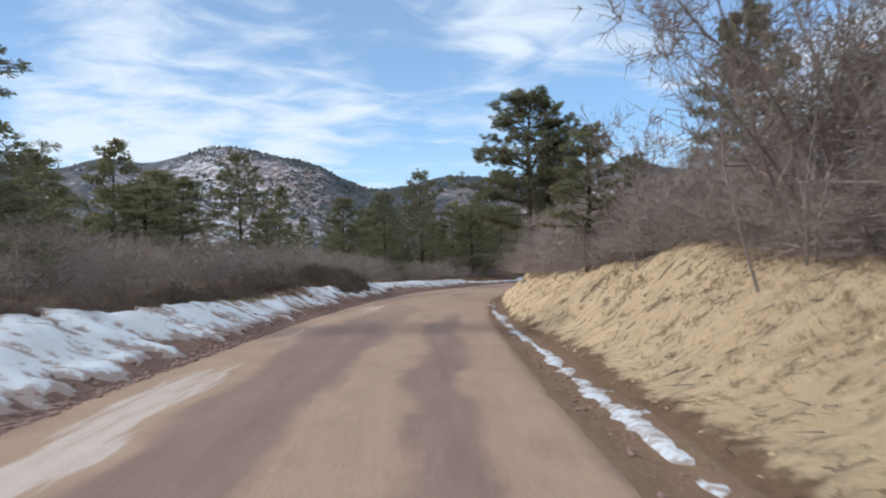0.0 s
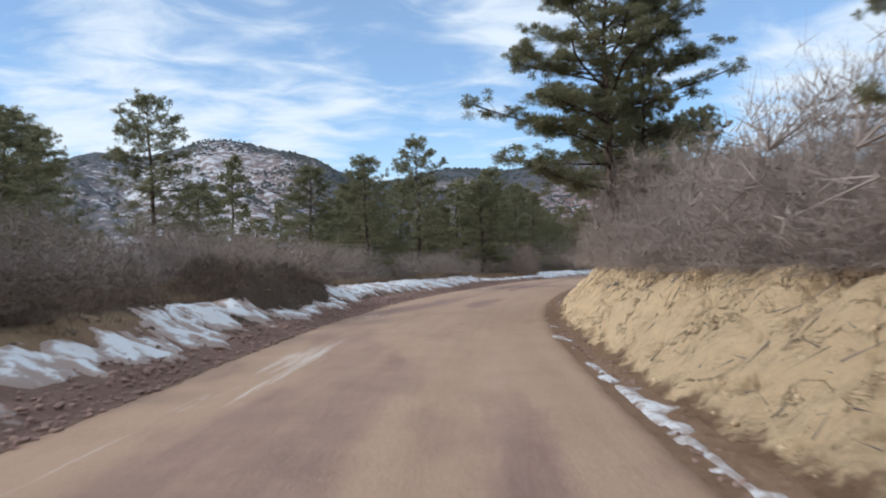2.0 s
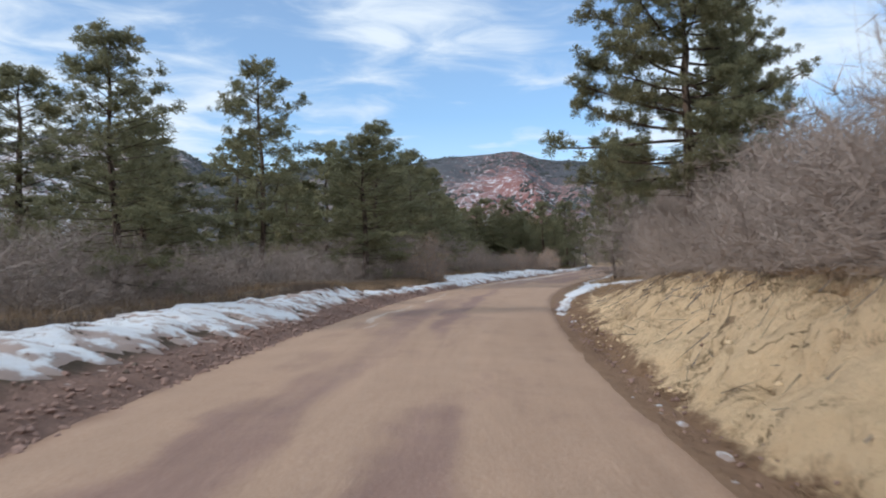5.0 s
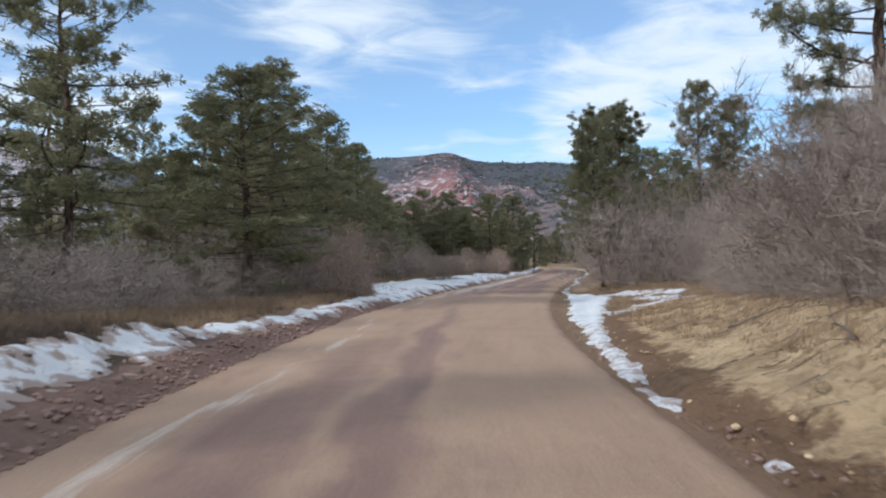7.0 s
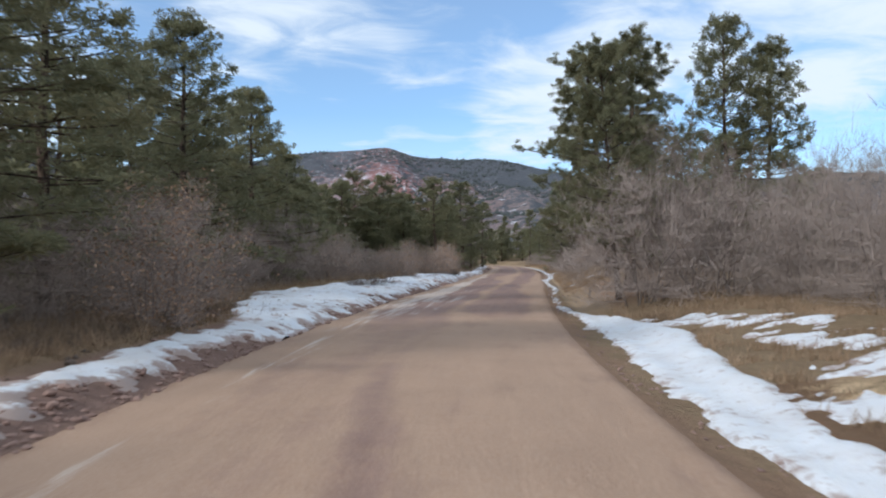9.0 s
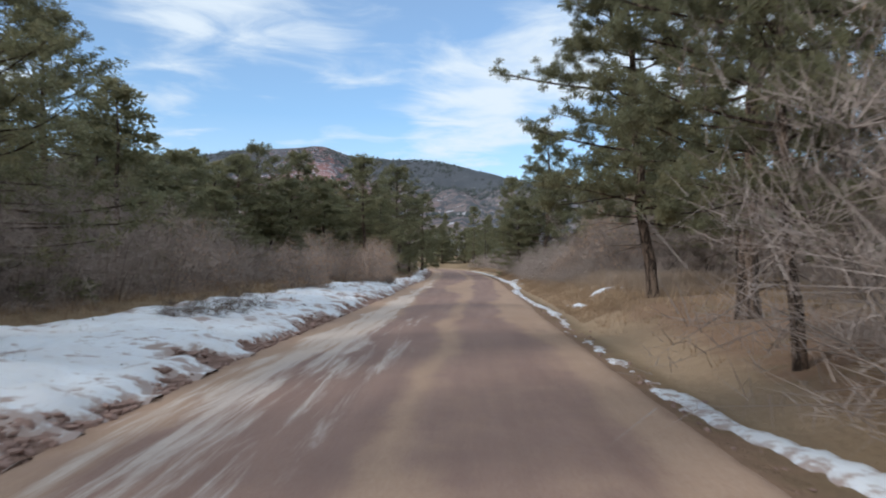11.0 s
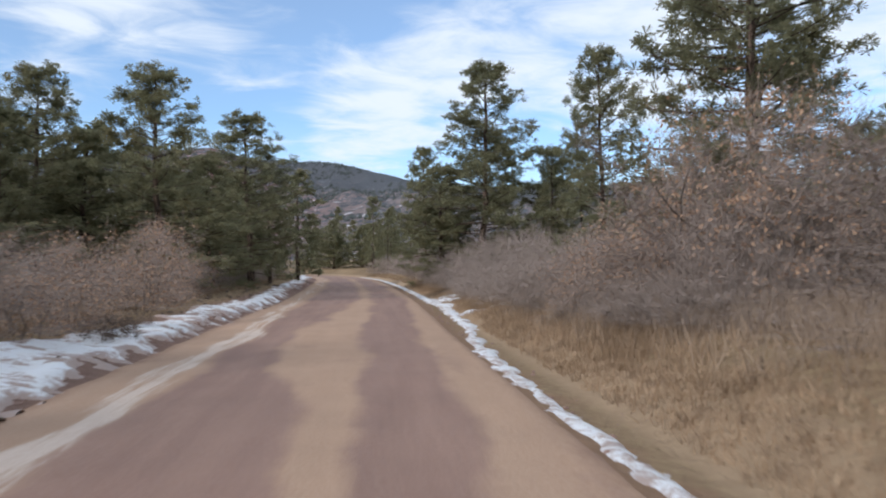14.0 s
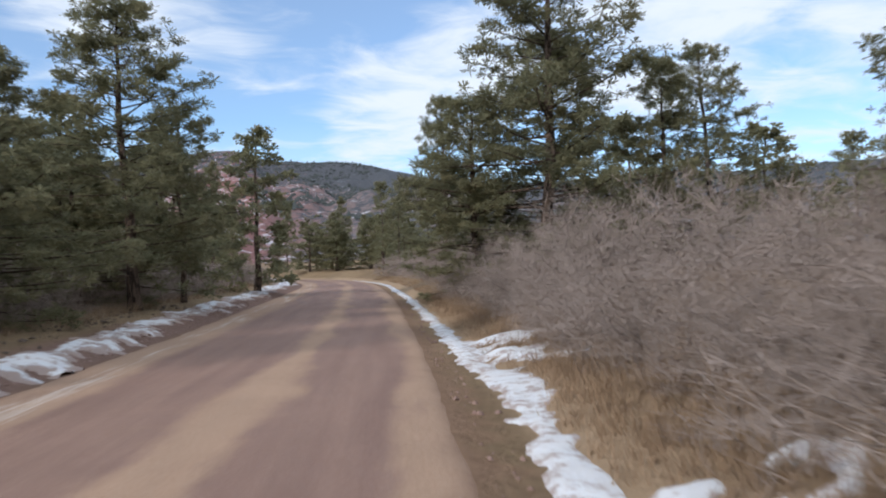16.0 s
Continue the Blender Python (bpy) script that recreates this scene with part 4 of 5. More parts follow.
        limbs.append(np.r_[root, root + np.array([math.cos(a), math.sin(a), rng.uniform(-0.55 if fine else -0.3, 0.25)]) * rng.uniform(0.3, 1.1 if fine else 0.9), 0.015, 0.004])
    points, ways = np.array(points), np.array(ways)
    # each spray carries more tufts beside the first
    pick = rng.integers(0, len(points), int(more * len(points)))
    points = np.concatenate([points, points[pick] + rng.normal(0, 0.15, (len(pick), 3)) * (1, 1, 0.8)])
    ways = np.concatenate([ways, ways[pick] + rng.normal(0, 0.3, (len(pick), 3))])
    ways /= np.linalg.norm(ways, axis=1, keepdims=True)
    grow = np.repeat(rng.uniform(0.75, 1.2, len(points)), needles)[:, None]
    c, w = np.repeat(points, needles, 0), np.repeat(ways, needles, 0)
    aim = w * 0.32 + sphere(rng, len(c)) * 0.9
    aim /= np.linalg.norm(aim, axis=1, keepdims=True)
    # each bundle is widest at its outer end, as a brush is
    v, f = blades(c + aim * size * grow * rng.uniform(0.75, 1.15, (len(c), 1)), c - aim * 0.02, width, rng)
    (v1, f1), (v2, f2) = pipe(stem, 16 if fine else 9), tubes(limbs, 3)
    if fine:
        # plates and furrows of the bark
        core = np.repeat(np.concatenate([np.asarray(stem)[:, 0:3], np.asarray(stem)[-1:, 3:6]]), 16, 0)
        v1 = core + (v1 - core) * (1 + bark.normal(0, 0.07, (len(v1), 1)))
    v3, f3 = tubes(np.column_stack([twig_a, twig_b, np.full(len(twig_a), 0.008), np.full(len(twig_a), 0.005)]), 3) if fine else (np.zeros((0, 3)), np.zeros((0, 4), int))
    wood = [("trunk", mesh_from("trunk", v1, f1), BARK)]
    if fine:
        wood += [(">limb", mesh_from("limb", *pipe(limbs[a:b], 5)), BARK) for a, b in zip(starts, starts[1:] + [len(limbs)])]
        wood.append((">branchwork", mesh_from("branchwork", v3, f3), BARK))
    elif density > 0.7:
        wood.append((">branchwork", mesh_from("branchwork", v2, f2), BARK))
    return wood + [("crown", mesh_from("crown", v, f, False), NEEDLE)]


def shrub_arrays(seed, high=2.6, wide=1.5, stems=9, full=1.0, leaves=0, thick=1.0):
    """A leafless oak clump: stems, fine twigs and, if wanted, dead leaves, as arrays."""
    rng = np.random.default_rng(seed)
    wood, p1, p2, w1, ends, f1, f2 = [], [], [], [], [], [], []
    stem_of = []
    for s in range(stems):
        stem_of.append(len(wood))
        a, r = rng.uniform(0, 6.28), wide * 0.4 * math.sqrt(rng.random())
        p = np.array([math.cos(a) * r, math.sin(a) * r, -0.25])
        a += rng.normal(0, 0.6)
        lean = rng.uniform(0.15, 0.85)
        way = np.array([math.cos(a) * lean, math.sin(a) * lean, 1.0])
        long, n = high * rng.uniform(0.55, 0.95), 5
        radius = rng.uniform(0.011, 0.021) * thick
        for k in range(n):
            way = way + rng.normal(0, 0.20, 3) * (1, 1, 0.5)
            way /= np.linalg.norm(way)
            q = p + way * long / n
            wood.append(np.r_[p, q, radius, radius * 0.8])
            radius *= 0.8
            for _ in range(rng.poisson(1.7 * full) if k else 0):
                b = way * 0.6 + sphere(rng, 1)[0] * (1, 1, 0.5) + (0, 0, 0.15)
                bp, bl, br = q, rng.uniform(0.4, 0.9) * high / 2.6, radius * 0.6
                for j in range(2):
                    b = b + rng.normal(0, 0.3, 3)
                    b /= np.linalg.norm(b)
                    bq = bp + b * bl / 2
                    wood.append(np.r_[bp, bq, br, br * 0.65])
                    br *= 0.65
                    for _ in range(rng.poisson(2.6 * full)):
                        tw = b * 0.6 + sphere(rng, 1)[0] * 0.95 + (0, 0, 0.2)
                        tip = bq + tw / np.linalg.norm(tw) * rng.uniform(0.2, 0.5)
                        p1.append(bq), p2.append(tip), w1.append(0.0035 * thick)
                        ends.append(tip)
                        for _ in range(rng.poisson(4.2 * full)):
                            m = bq + (tip - bq) * rng.uniform(0.1, 1.0)
                            f1.append(m), f2.append(m + (sphere(rng, 1)[0] * 0.8 + tw * 0.5) * rng.uniform(0.12, 0.32))
                    bp = bq
            p = q
    (va, fa), (vb, fb) = spikes(np.array(p1), np.array(p2), np.array(w1), rng), blades(np.array(f1), np.array(f2), 0.0075 * thick, rng)
    out = [tubes(wood, 3), (np.concatenate([va, vb]), np.concatenate([fa, fb + len(va)]))]
    if leaves:
        e = np.array(ends)
        e = e[rng.integers(0, len(e), leaves)] + rng.normal(0, 0.06, (leaves, 3))
        out.append(blades(e, e + sphere(rng, leaves) * rng.uniform(0.03, 0.06, (leaves, 1)), 0.03, rng))
    if thick == 1.45:
        out[0] = [tubes(wood[a:b], 6) for a, b in zip(stem_of, stem_of[1:] + [len(wood)])]
    return out


def dome_shrub(seed, high=2.6, wide=1.5, stems=9, sprays=230, twigs=15, width=0.0065, leaves=0):
    """A domed leafless clump: arching stems, side branches and a haze of fine twigs, as arrays."""
    rng = np.random.default_rng(seed)
    # bumps that make the outline uneven
    lobe = rng.normal(size=(11, 3)) * (1, 1, 0.7)
    lobe /= np.linalg.norm(lobe, axis=1, keepdims=True)
    gain = rng.uniform(-0.5, 0.34, 11)

    def hull(way):
        near = np.clip(way @ lobe.T, 0, 1) ** 7
        return 1 + near @ gain

    wood, along = [], []
    for _ in range(stems):
        a, lift = rng.uniform(0, 6.28), rng.uniform(0.25, 0.97)
        way = np.array([math.cos(a) * math.sqrt(1 - lift * lift), math.sin(a) * math.sqrt(1 - lift * lift), lift])
        tip = way * hull(way[None])[0] * (wide, wide, high) * rng.uniform(0.7, 0.9)
        root = np.array([math.cos(a), math.sin(a), 0]) * wide * rng.uniform(0.03, 0.3) + (0, 0, -0.25)
        bend = root * 0.6 + tip * 0.4 + (0, 0, 0.16 * high)
        t = np.linspace(0, 1, 6)[:, None]
        line = (1 - t) ** 2 * root + 2 * t * (1 - t) * bend + t * t * tip + rng.normal(0, 0.05, (6, 3)) * (t > 0)
        thick = rng.uniform(0.012, 0.022) * (1 - 0.75 * t[:, 0])
        wood += [np.r_[line[k], line[k + 1], thick[k], thick[k + 1]] for k in range(5)]
        along.append(line)
    along = np.array(along)
    # side branches end all through the dome, most of them near its outside
    way = sphere(rng, sprays)
    way[:, 2] = np.abs(way[:, 2]) * 1.05 - 0.05
    way /= np.linalg.norm(way, axis=1, keepdims=True)
    end = way * hull(way)[:, None] * (wide, wide, high) * rng.uniform(0.28, 1.28, (sprays, 1)) ** 0.65
    end[:, 2] = np.maximum(end[:, 2], 0.05)
    joints = along[:, 1:].reshape(-1, 3)
    near = ((end[:, None] - joints[None]) ** 2).sum(-1) + (joints[None, :, 2] > end[:, None, 2] + 0.1) * 0.6
    start = joints[near.argmin(1)]
    # fine twigs along the outer half of each branch
    u = rng.uniform(0.35, 1.0, (sprays, twigs, 1))
    foot = start[:, None] + (end - start)[:, None] * u + rng.normal(0, 0.035, (sprays, twigs, 3))
    out = end / (np.linalg.norm(end, axis=1, keepdims=True) + 1e-6)
    aim = out[:, None] * 0.38 + (0, 0, 0.55) + rng.normal(0, 0.75, (sprays, twigs, 3))
    tip = foot + aim * rng.uniform(0.12, 0.34, (sprays, twigs, 1)) * (0.6 + 0.4 * u)
    foot, tip = foot.reshape(-1, 3), tip.reshape(-1, 3)
    (va, fa), (vb, fb) = spikes(start, end, np.full(sprays, width * 1.1), rng), blades(foot, tip, width * rng.uniform(0.6, 1.5, len(foot)), rng)
    got = [tubes(wood, 3), (np.concatenate([va, vb]), np.concatenate([fa, fb + len(va)]))]
    if leaves:
        e = tip[rng.integers(0, len(tip), leaves)] + rng.normal(0, 0.04, (leaves, 3))
        got.append(blades(e, e + sphere(rng, leaves) * rng.uniform(0.035, 0.085, (leaves, 1)), 0.045, rng))
    return got


# parts of countless small pieces
LOOSE = ("crown", "branchwork", "twig_mass", "framework", "foliage")


def plant(name, label, category, group, parts):
    """A thing of several meshes, standing at the origin until it is placed."""
    root = thing(name, label, category, group)
    last = root
    for part_name, me, material in parts:
        # a name with > in front is a piece of the part before it
        ob = part_of(part_name.strip(">"), me, material, last if part_name[0] == ">" else root)
        tagged(ob, kind="stuff" if part_name.strip(">") in LOOSE else "")
        last = last if part_name[0] == ">" else ob
    return root


def stand(kinds, rows):
    """Places plants. rows: kind, x, y, z, height and width factors, turn. The first of a kind is moved, the rest are copies."""
    used = set()
    for kind, x, y, z, tall, wide, turn in rows:
        m = pose(x, y, z, 0, 0, turn) @ Matrix.Diagonal((wide, wide, tall, 1))
        if kind not in used:
            used.add(kind)
            kinds[kind].matrix_basis = m
        else:
            base = kinds[kind]
            copy = copy_thing(base, m)
            copy.matrix_basis = m
    return used


PINES = []
# seed, crown's base, lobes, taper, density, near, girth, lean
for seed, base, lobes, taper, density, close, girth, lean, label in (
        (11, 0.08, 0.30, 0.52, 1.05, False, 0.95, 0.0, "ponderosa pine with a full green crown by the gravel road"),
        (12, 0.20, 0.36, 0.48, 0.90, False, 0.95, 0.0, "tall open ponderosa pine with bare gaps between limbs"),
        (13, 0.04, 0.24, 0.66, 1.00, False, 0.95, 0.0, "dense conical young pine with limbs near the ground"),
        (14, 0.24, 0.32, 0.45, 0.95, False, 0.95, 0.0, "ponderosa pine with a bare lower trunk and rounded crown"),
        (15, 0.20, 0.32, 0.50, 1.15, True, 0.80, 0.0, "large ponderosa pine leaning its limbs over the gravel road"),
        (16, 0.30, 0.36, 0.46, 0.95, True, 1.4, 0.0, "large ponderosa pine with a thick bare trunk beside the road"),
        (17, 0.25, 0.34, 0.42, 1.08, True, 0.85, 0.0, "tall ponderosa pine on the bank with a high crown"),
        (18, 0.20, 0.36, 0.42, 1.1, True, 0.85, 0.07, "old leaning ponderosa pine with dead lower limbs at the meadow")):
    if close:
        parts = pine_meshes(seed, base, lobes, 1.6, 62, 0.15, 0.0155, taper, density, True, girth, lean, 0.9)
    else:
        parts = pine_meshes(seed, base, lobes, 1.25, 20, 0.18, 0.034, taper, density * 1.1, False, girth, lean, 0.45)
    PINES.append(plant("pine_tree", label, "pine tree", "pines along the road", parts))
FARS = []
for seed, base, taper in ((21, 0.05, 0.6), (22, 0.10, 0.48)):
    parts = pine_meshes(seed, base, 0.3, 0.7, 9, 0.32, 0.12, taper, 0.6, more=0.3)
    FARS.append(plant("pine_tree", "dark green pine in the woods beyond the road", "pine tree", "pines in the woods", parts))

# x, y, top, crown radius, kind
# on the right bank
BANK_PINES = [
    (2.2, 42.1, 10.8, 3.4, 8), (2.95, 42.2, 8.4, 1.3, 5), (2.9, 25.0, 6.3, 1.35, 5), (11.5, 36.5, 13.0, 2.9, 4), (4.9, 59.8, 10.8, 2.6, 4),
    (12.9, 74.8, 12.0, 2.7, 5), (15.3, 99.1, 9.1, 1.9, 9), (17.9, 103.4, 10.8, 2.8, 5),
]
# round the meadow on the right
MEADOW_PINES = [
    (26.0, 109.0, 13.6, 2.4, 0), (28.5, 109.4, 12.6, 2.3, 0), (32.2, 130.7, 12.1, 2.3, 0), (20.4, 110.5, 11.8, 3.3, 9), (35.0, 133.4, 12.2, 2.9, 3),
    (36.0, 141.5, 10.0, 1.8, 0), (48.3, 150.7, 8.8, 2.0, 0), (31.0, 122.5, 10.0, 2.2, 0), (37.5, 126.5, 11.0, 2.5, 0), (41.0, 131.5, 9.4, 2.3, 2),
]
# on the right towards the far bend
BEND_PINES = [
    (40.9, 160.6, 14.0, 3.6, 2), (42.2, 162.6, 10.5, 2.8, 0), (39.4, 162.4, 8.0, 2.6, 2), (46.5, 181.0, 11.8, 2.2, 0), (45.7, 159.6, 9.2, 1.9, 2),
    (48.2, 160.5, 9.9, 2.1, 1), (58.0, 158.0, 9.8, 2.5, 6), (63.0, 152.0, 10.5, 2.6, 7), (52.5, 193.0, 8.5, 2.3, 6), (56.0, 176.0, 10.0, 2.4, 6),
    (55.5, 233.5, 7.0, 2.6, 6), (58.8, 231.0, 7.2, 2.6, 6), (61.5, 236.0, 7.8, 2.8, 6), (57.0, 241.0, 7.8, 2.8, 7), (64.0, 231.0, 7.0, 2.6, 7),
    (53.5, 239.0, 7.2, 2.6, 6),
]
# on the left, along the first stretch
SLOPE_PINES = [
    (-12.8, 17.5, 9.0, 2.6, 0), (-17.9, 57.7, 10.0, 2.2, 1), (-24.9, 60.5, 9.1, 2.2, 0), (-16.6, 61.0, 6.2, 2.0, 2), (-8.2, 64.3, 7.8, 1.9, 0),
    (-12.8, 69.0, 7.9, 2.4, 2), (-21.0, 50.0, 8.0, 2.6, 0), (-10.5, 76.0, 7.5, 2.6, 2), (-14.2, 32.5, 5.4, 2.4, 2), (-19.0, 42.5, 6.4, 2.6, 2),
    (-15.5, 40.0, 6.5, 2.4, 2), (-27.0, 47.0, 8.0, 2.6, 6),
]
# on the left, past the bank
LEFT_PINES = [
    (-7.2, 84.0, 11.6, 2.4, 1), (-2.0, 86.5, 8.5, 2.8, 0), (-7.3, 97.6, 9.0, 1.5, 1), (3.6, 111.5, 9.6, 2.3, 2), (-1.5, 93.5, 10.2, 2.5, 0),
    (1.2, 101.0, 9.5, 2.3, 0), (3.0, 124.0, 11.0, 3.0, 0), (-4.5, 97.5, 9.5, 2.6, 6), (-1.0, 107.0, 9.5, 2.6, 0), (-3.0, 115.0, 10.0, 2.8, 6),
    (0.0, 118.5, 10.5, 2.8, 2), (-1.5, 129.0, 10.0, 2.8, 6), (-9.0, 89.5, 8.5, 2.6, 6),
    (-11.0, 82.6, 6.6, 2.3, 2), (-14.5, 92.0, 7.0, 2.4, 2),
]
# on the left, the last stretch
LEFT_WOODS = [
    (5.7, 139.0, 7.7, 2.3, 0), (3.7, 135.0, 8.0, 2.4, 2), (13.3, 148.6, 9.7, 2.3, 1), (16.5, 153.8, 10.0, 2.4, 0), (21.2, 149.6, 9.4, 2.5, 0),
    (24.3, 156.5, 7.2, 2.2, 2), (8.2, 143.0, 8.0, 2.6, 2), (10.5, 150.5, 8.5, 2.6, 6), (19.0, 158.5, 8.5, 2.6, 6), (6.8, 131.0, 6.3, 2.7, 2),
    (10.0, 140.0, 6.0, 2.5, 2), (13.8, 146.0, 6.2, 2.6, 2), (18.6, 151.5, 6.2, 2.5, 2), (22.6, 158.6, 6.5, 2.6, 2),
    (7.6, 136.5, 7.6, 2.5, 2), (11.6, 145.0, 8.4, 2.6, 0), (15.4, 149.4, 7.6, 2.6, 2), (4.0, 130.0, 8.0, 2.6, 0), (18.8, 155.0, 7.8, 2.6, 2), (8.6, 148.5, 9.0, 2.8, 6),
]
# on the left, before the bend
LEFT_END = [
    (27.7, 163.3, 10.4, 2.9, 0), (34.6, 179.0, 9.0, 2.4, 6), (31.5, 190.0, 9.5, 2.4, 6), (22.0, 167.0, 9.0, 2.4, 6), (26.2, 166.0, 6.5, 2.6, 2),
    (29.5, 166.5, 7.8, 1.6, 3), (25.5, 170.0, 8.5, 2.6, 6), (29.5, 176.0, 8.5, 2.6, 6),
]
TREES = BANK_PINES + MEADOW_PINES + BEND_PINES + SLOPE_PINES + LEFT_PINES + LEFT_WOODS + LEFT_END
rng = np.random.default_rng(77)
rows = []
for x, y, top, r, kind in TREES:
    z = float(land(x, y))
    turn = rng.uniform(0, 360)
    rows.append((kind, x, y, z, (top - 0.62 - z) / 10.0, r * (1.05 if kind in (4, 5, 8, 9) else 1.28) / 2.5, {8: 312, 9: 158}.get(kind, turn)))
stand(PINES, [(row[0] - 2 * (row[0] > 7), *row[1:]) for row in rows if row[0] not in (6, 7)])
beyond = [(row[0] - 6, *row[1:]) for row in rows if row[0] in (6, 7)]

# the woods behind
rows, taken = beyond, [(t[0], t[1]) for t in TREES]
tries = 0
for y in np.arange(14, 205, 4.3):
    # a closed row of pines behind the brush on the left
    dd = -rng.uniform(11.5, 19)
    x = float(off_road(dd, y))
    if 36 < y < 84 or min((x - a) ** 2 + (y - b) ** 2 for a, b in taken) < 9:
        continue
    taken.append((x, y))
    rows.append((int(rng.integers(0, 2)), x, y, float(land(x, y)), rng.uniform(0.5, 0.62) + 0.12 * float(smooth(60, 90, y)), rng.uniform(0.85, 1.15), rng.uniform(0, 360)))
while len(rows) < 108 and tries < 9000:
    tries += 1
    x, y = rng.uniform(-95, 130), rng.uniform(20, 330)
    dd = float(across(x, y))
    if abs(dd) < (13 if dd < 0 else 17) or min((x - a) ** 2 + (y - b) ** 2 for a, b in taken) < 13:
        continue
    if dd > 0 and y < 75 and (dd < 20 or rng.random() < 0.6):
        continue
    if dd < 0 and y < 52 and rng.random() < 0.6:
        continue
    taken.append((x, y))
    z = float(land(x, y))
    top = rng.uniform(5.0, 8.6)
    rows.append((int(rng.integers(0, 2)), x, y, z, top / 10.0, rng.uniform(2.1, 3.1) / 2.5, rng.uniform(0, 360)))
for y in np.arange(203, 290, 5.0):
    for side in (-1, 1):
        dd = side * rng.uniform(6.5, 13)
        x = float(off_road(dd, y + rng.uniform(-1, 1)))
        rows.append((int(rng.integers(0, 2)), x, y, float(land(x, y)), rng.uniform(0.55, 0.95), rng.uniform(0.7, 1.0), rng.uniform(0, 360)))
stand(FARS, rows)

# oak thickets: near clumps, leafy ones, and small gnarled trees; the mass behind is one sheet of scrub
SHRUBS = []
for seed, wide, stems, leaves in ((31, 1.5, 11, 0), (32, 1.7, 12, 0), (33, 1.4, 10, 0), (36, 1.5, 9, 1500)):
    got = dome_shrub(seed, 2.6, wide, stems, 240, 20, 0.006, leaves)
    label = "scrub oak clump with dead orange-brown leaves" if leaves else "leafless grey-brown scrub oak clump of fine twigs"
    parts = [("framework", mesh_from("framework", *got[0]), OAK), ("twig_mass", mesh_from("twig_mass", *got[1], False), TWIG)]
    if leaves:
        parts.append(("foliage", mesh_from("foliage", *got[2], False), LEAF))
    SHRUBS.append(plant("oak_shrub", label, "shrub", "oak scrub beside the road", parts))
got = shrub_arrays(37, 3.6, 2.2, 7, 1.75, 60, 1.45)
parts = [("stem", mesh_from("stem", *one), OAK) for one in got[0]] + [("twig_mass", mesh_from("twig_mass", *got[1], False), TWIG_DARK), ("foliage", mesh_from("foliage", *got[2], False), LEAF)]
SHRUBS.append(plant("oak_tree", "gnarled leafless oak with dark twisted stems", "shrub", "oak scrub beside the road", parts))
got = dome_shrub(38, 2.6, 1.5, 9, 200, 14, 0.012)
parts = [("framework", mesh_from("framework", *got[0]), OAK), ("twig_mass", mesh_from("twig_mass", *got[1], False), TUSSOCK)]
SHRUBS.append(plant("low_brush", "low dark brush matted on the turf mound", "shrub", "brush on the turf mounds", parts))
COARSE = [dome_shrub(seed, 2.6, 1.6, 5, 100, 12, 0.014) for seed in (41, 42, 43)]
LOW = [dome_shrub(seed, 2.6, 1.6, 4, 62, 12, 0.0085) for seed in (44, 45, 46)]
mass, low = [], []

rows = []


def shrub(kind, d, y, tall, wide):
    """A clump by its place along the road; kind 9 joins the mass behind, kind 8 the low twigs."""
    x = float(off_road(d, y))
    high, broad = (3.6, 2.2) if kind == 4 else (2.6, 1.5)
    (mass if kind == 9 else low if kind == 8 else rows).append((kind, x, y, float(land(x, y)), tall / high, wide / broad, rng.uniform(0, 360)))


# right side, on top of the bank
for y in np.arange(11, 80, 1.25):
    head = float(np.interp(y, BANK_Y, BANK_HEAD))
    shrub(int(rng.integers(0, 3)), head + rng.uniform(0.3, 0.75), y, rng.uniform(1.1, 1.8) + 0.5 * float(smooth(56, 64, y)), rng.uniform(1.2, 1.6))
    shrub(9, head + rng.uniform(1.2, 2.2), y, rng.uniform(2.4, 3.2), rng.uniform(1.5, 2.0))
for y in np.arange(9, 78, 2.1):
    head = float(np.interp(y, BANK_Y, BANK_HEAD))
    more = float(smooth(58, 68, y))
    shrub(int(rng.integers(0, 3)), head + rng.uniform(0.7, 1.3), y + rng.uniform(-0.6, 0.6), rng.uniform(2.2, 2.9) + 1.0 * more, rng.uniform(1.5, 1.9))
    shrub(9, head + rng.uniform(2.4, 3.8), y + rng.uniform(-0.8, 0.8), rng.uniform(2.7, 3.6) + 1.2 * more, rng.uniform(1.7, 2.2))
    if rng.random() < 0.8:
        shrub(9, head + rng.uniform(5, 8), y, rng.uniform(3.0, 4.2), rng.uniform(1.8, 2.4))
for y in np.arange(78, 99, 2.2):
    shrub(int(rng.integers(0, 3)), rng.uniform(9.6, 10.8), y, rng.uniform(3.4, 4.3), rng.uniform(1.5, 2.0))
    shrub(9, rng.uniform(13, 17), y, rng.uniform(3.0, 4.2), rng.uniform(1.8, 2.4))
for y, d, tall, wide in ((95.4, 5.4, 3.9, 2.7), (94.4, 7.2, 3.6, 2.4), (97.4, 6.4, 3.7, 2.4), (91.6, 11.5, 3.6, 2.2), (90.2, 13.2, 3.4, 2.2), (98.8, 7.4, 3.4, 2.0), (93.0, 9.6, 3.2, 1.9)):
    shrub(int(rng.integers(0, 3)), d, y, tall, wide)
for y in np.arange(135, 168, 1.7):
    shrub(int(rng.integers(0, 3)), rng.uniform(5.6, 6.2), y + rng.uniform(-0.4, 0.4), rng.uniform(0.6, 1.0), rng.uniform(1.1, 1.5))
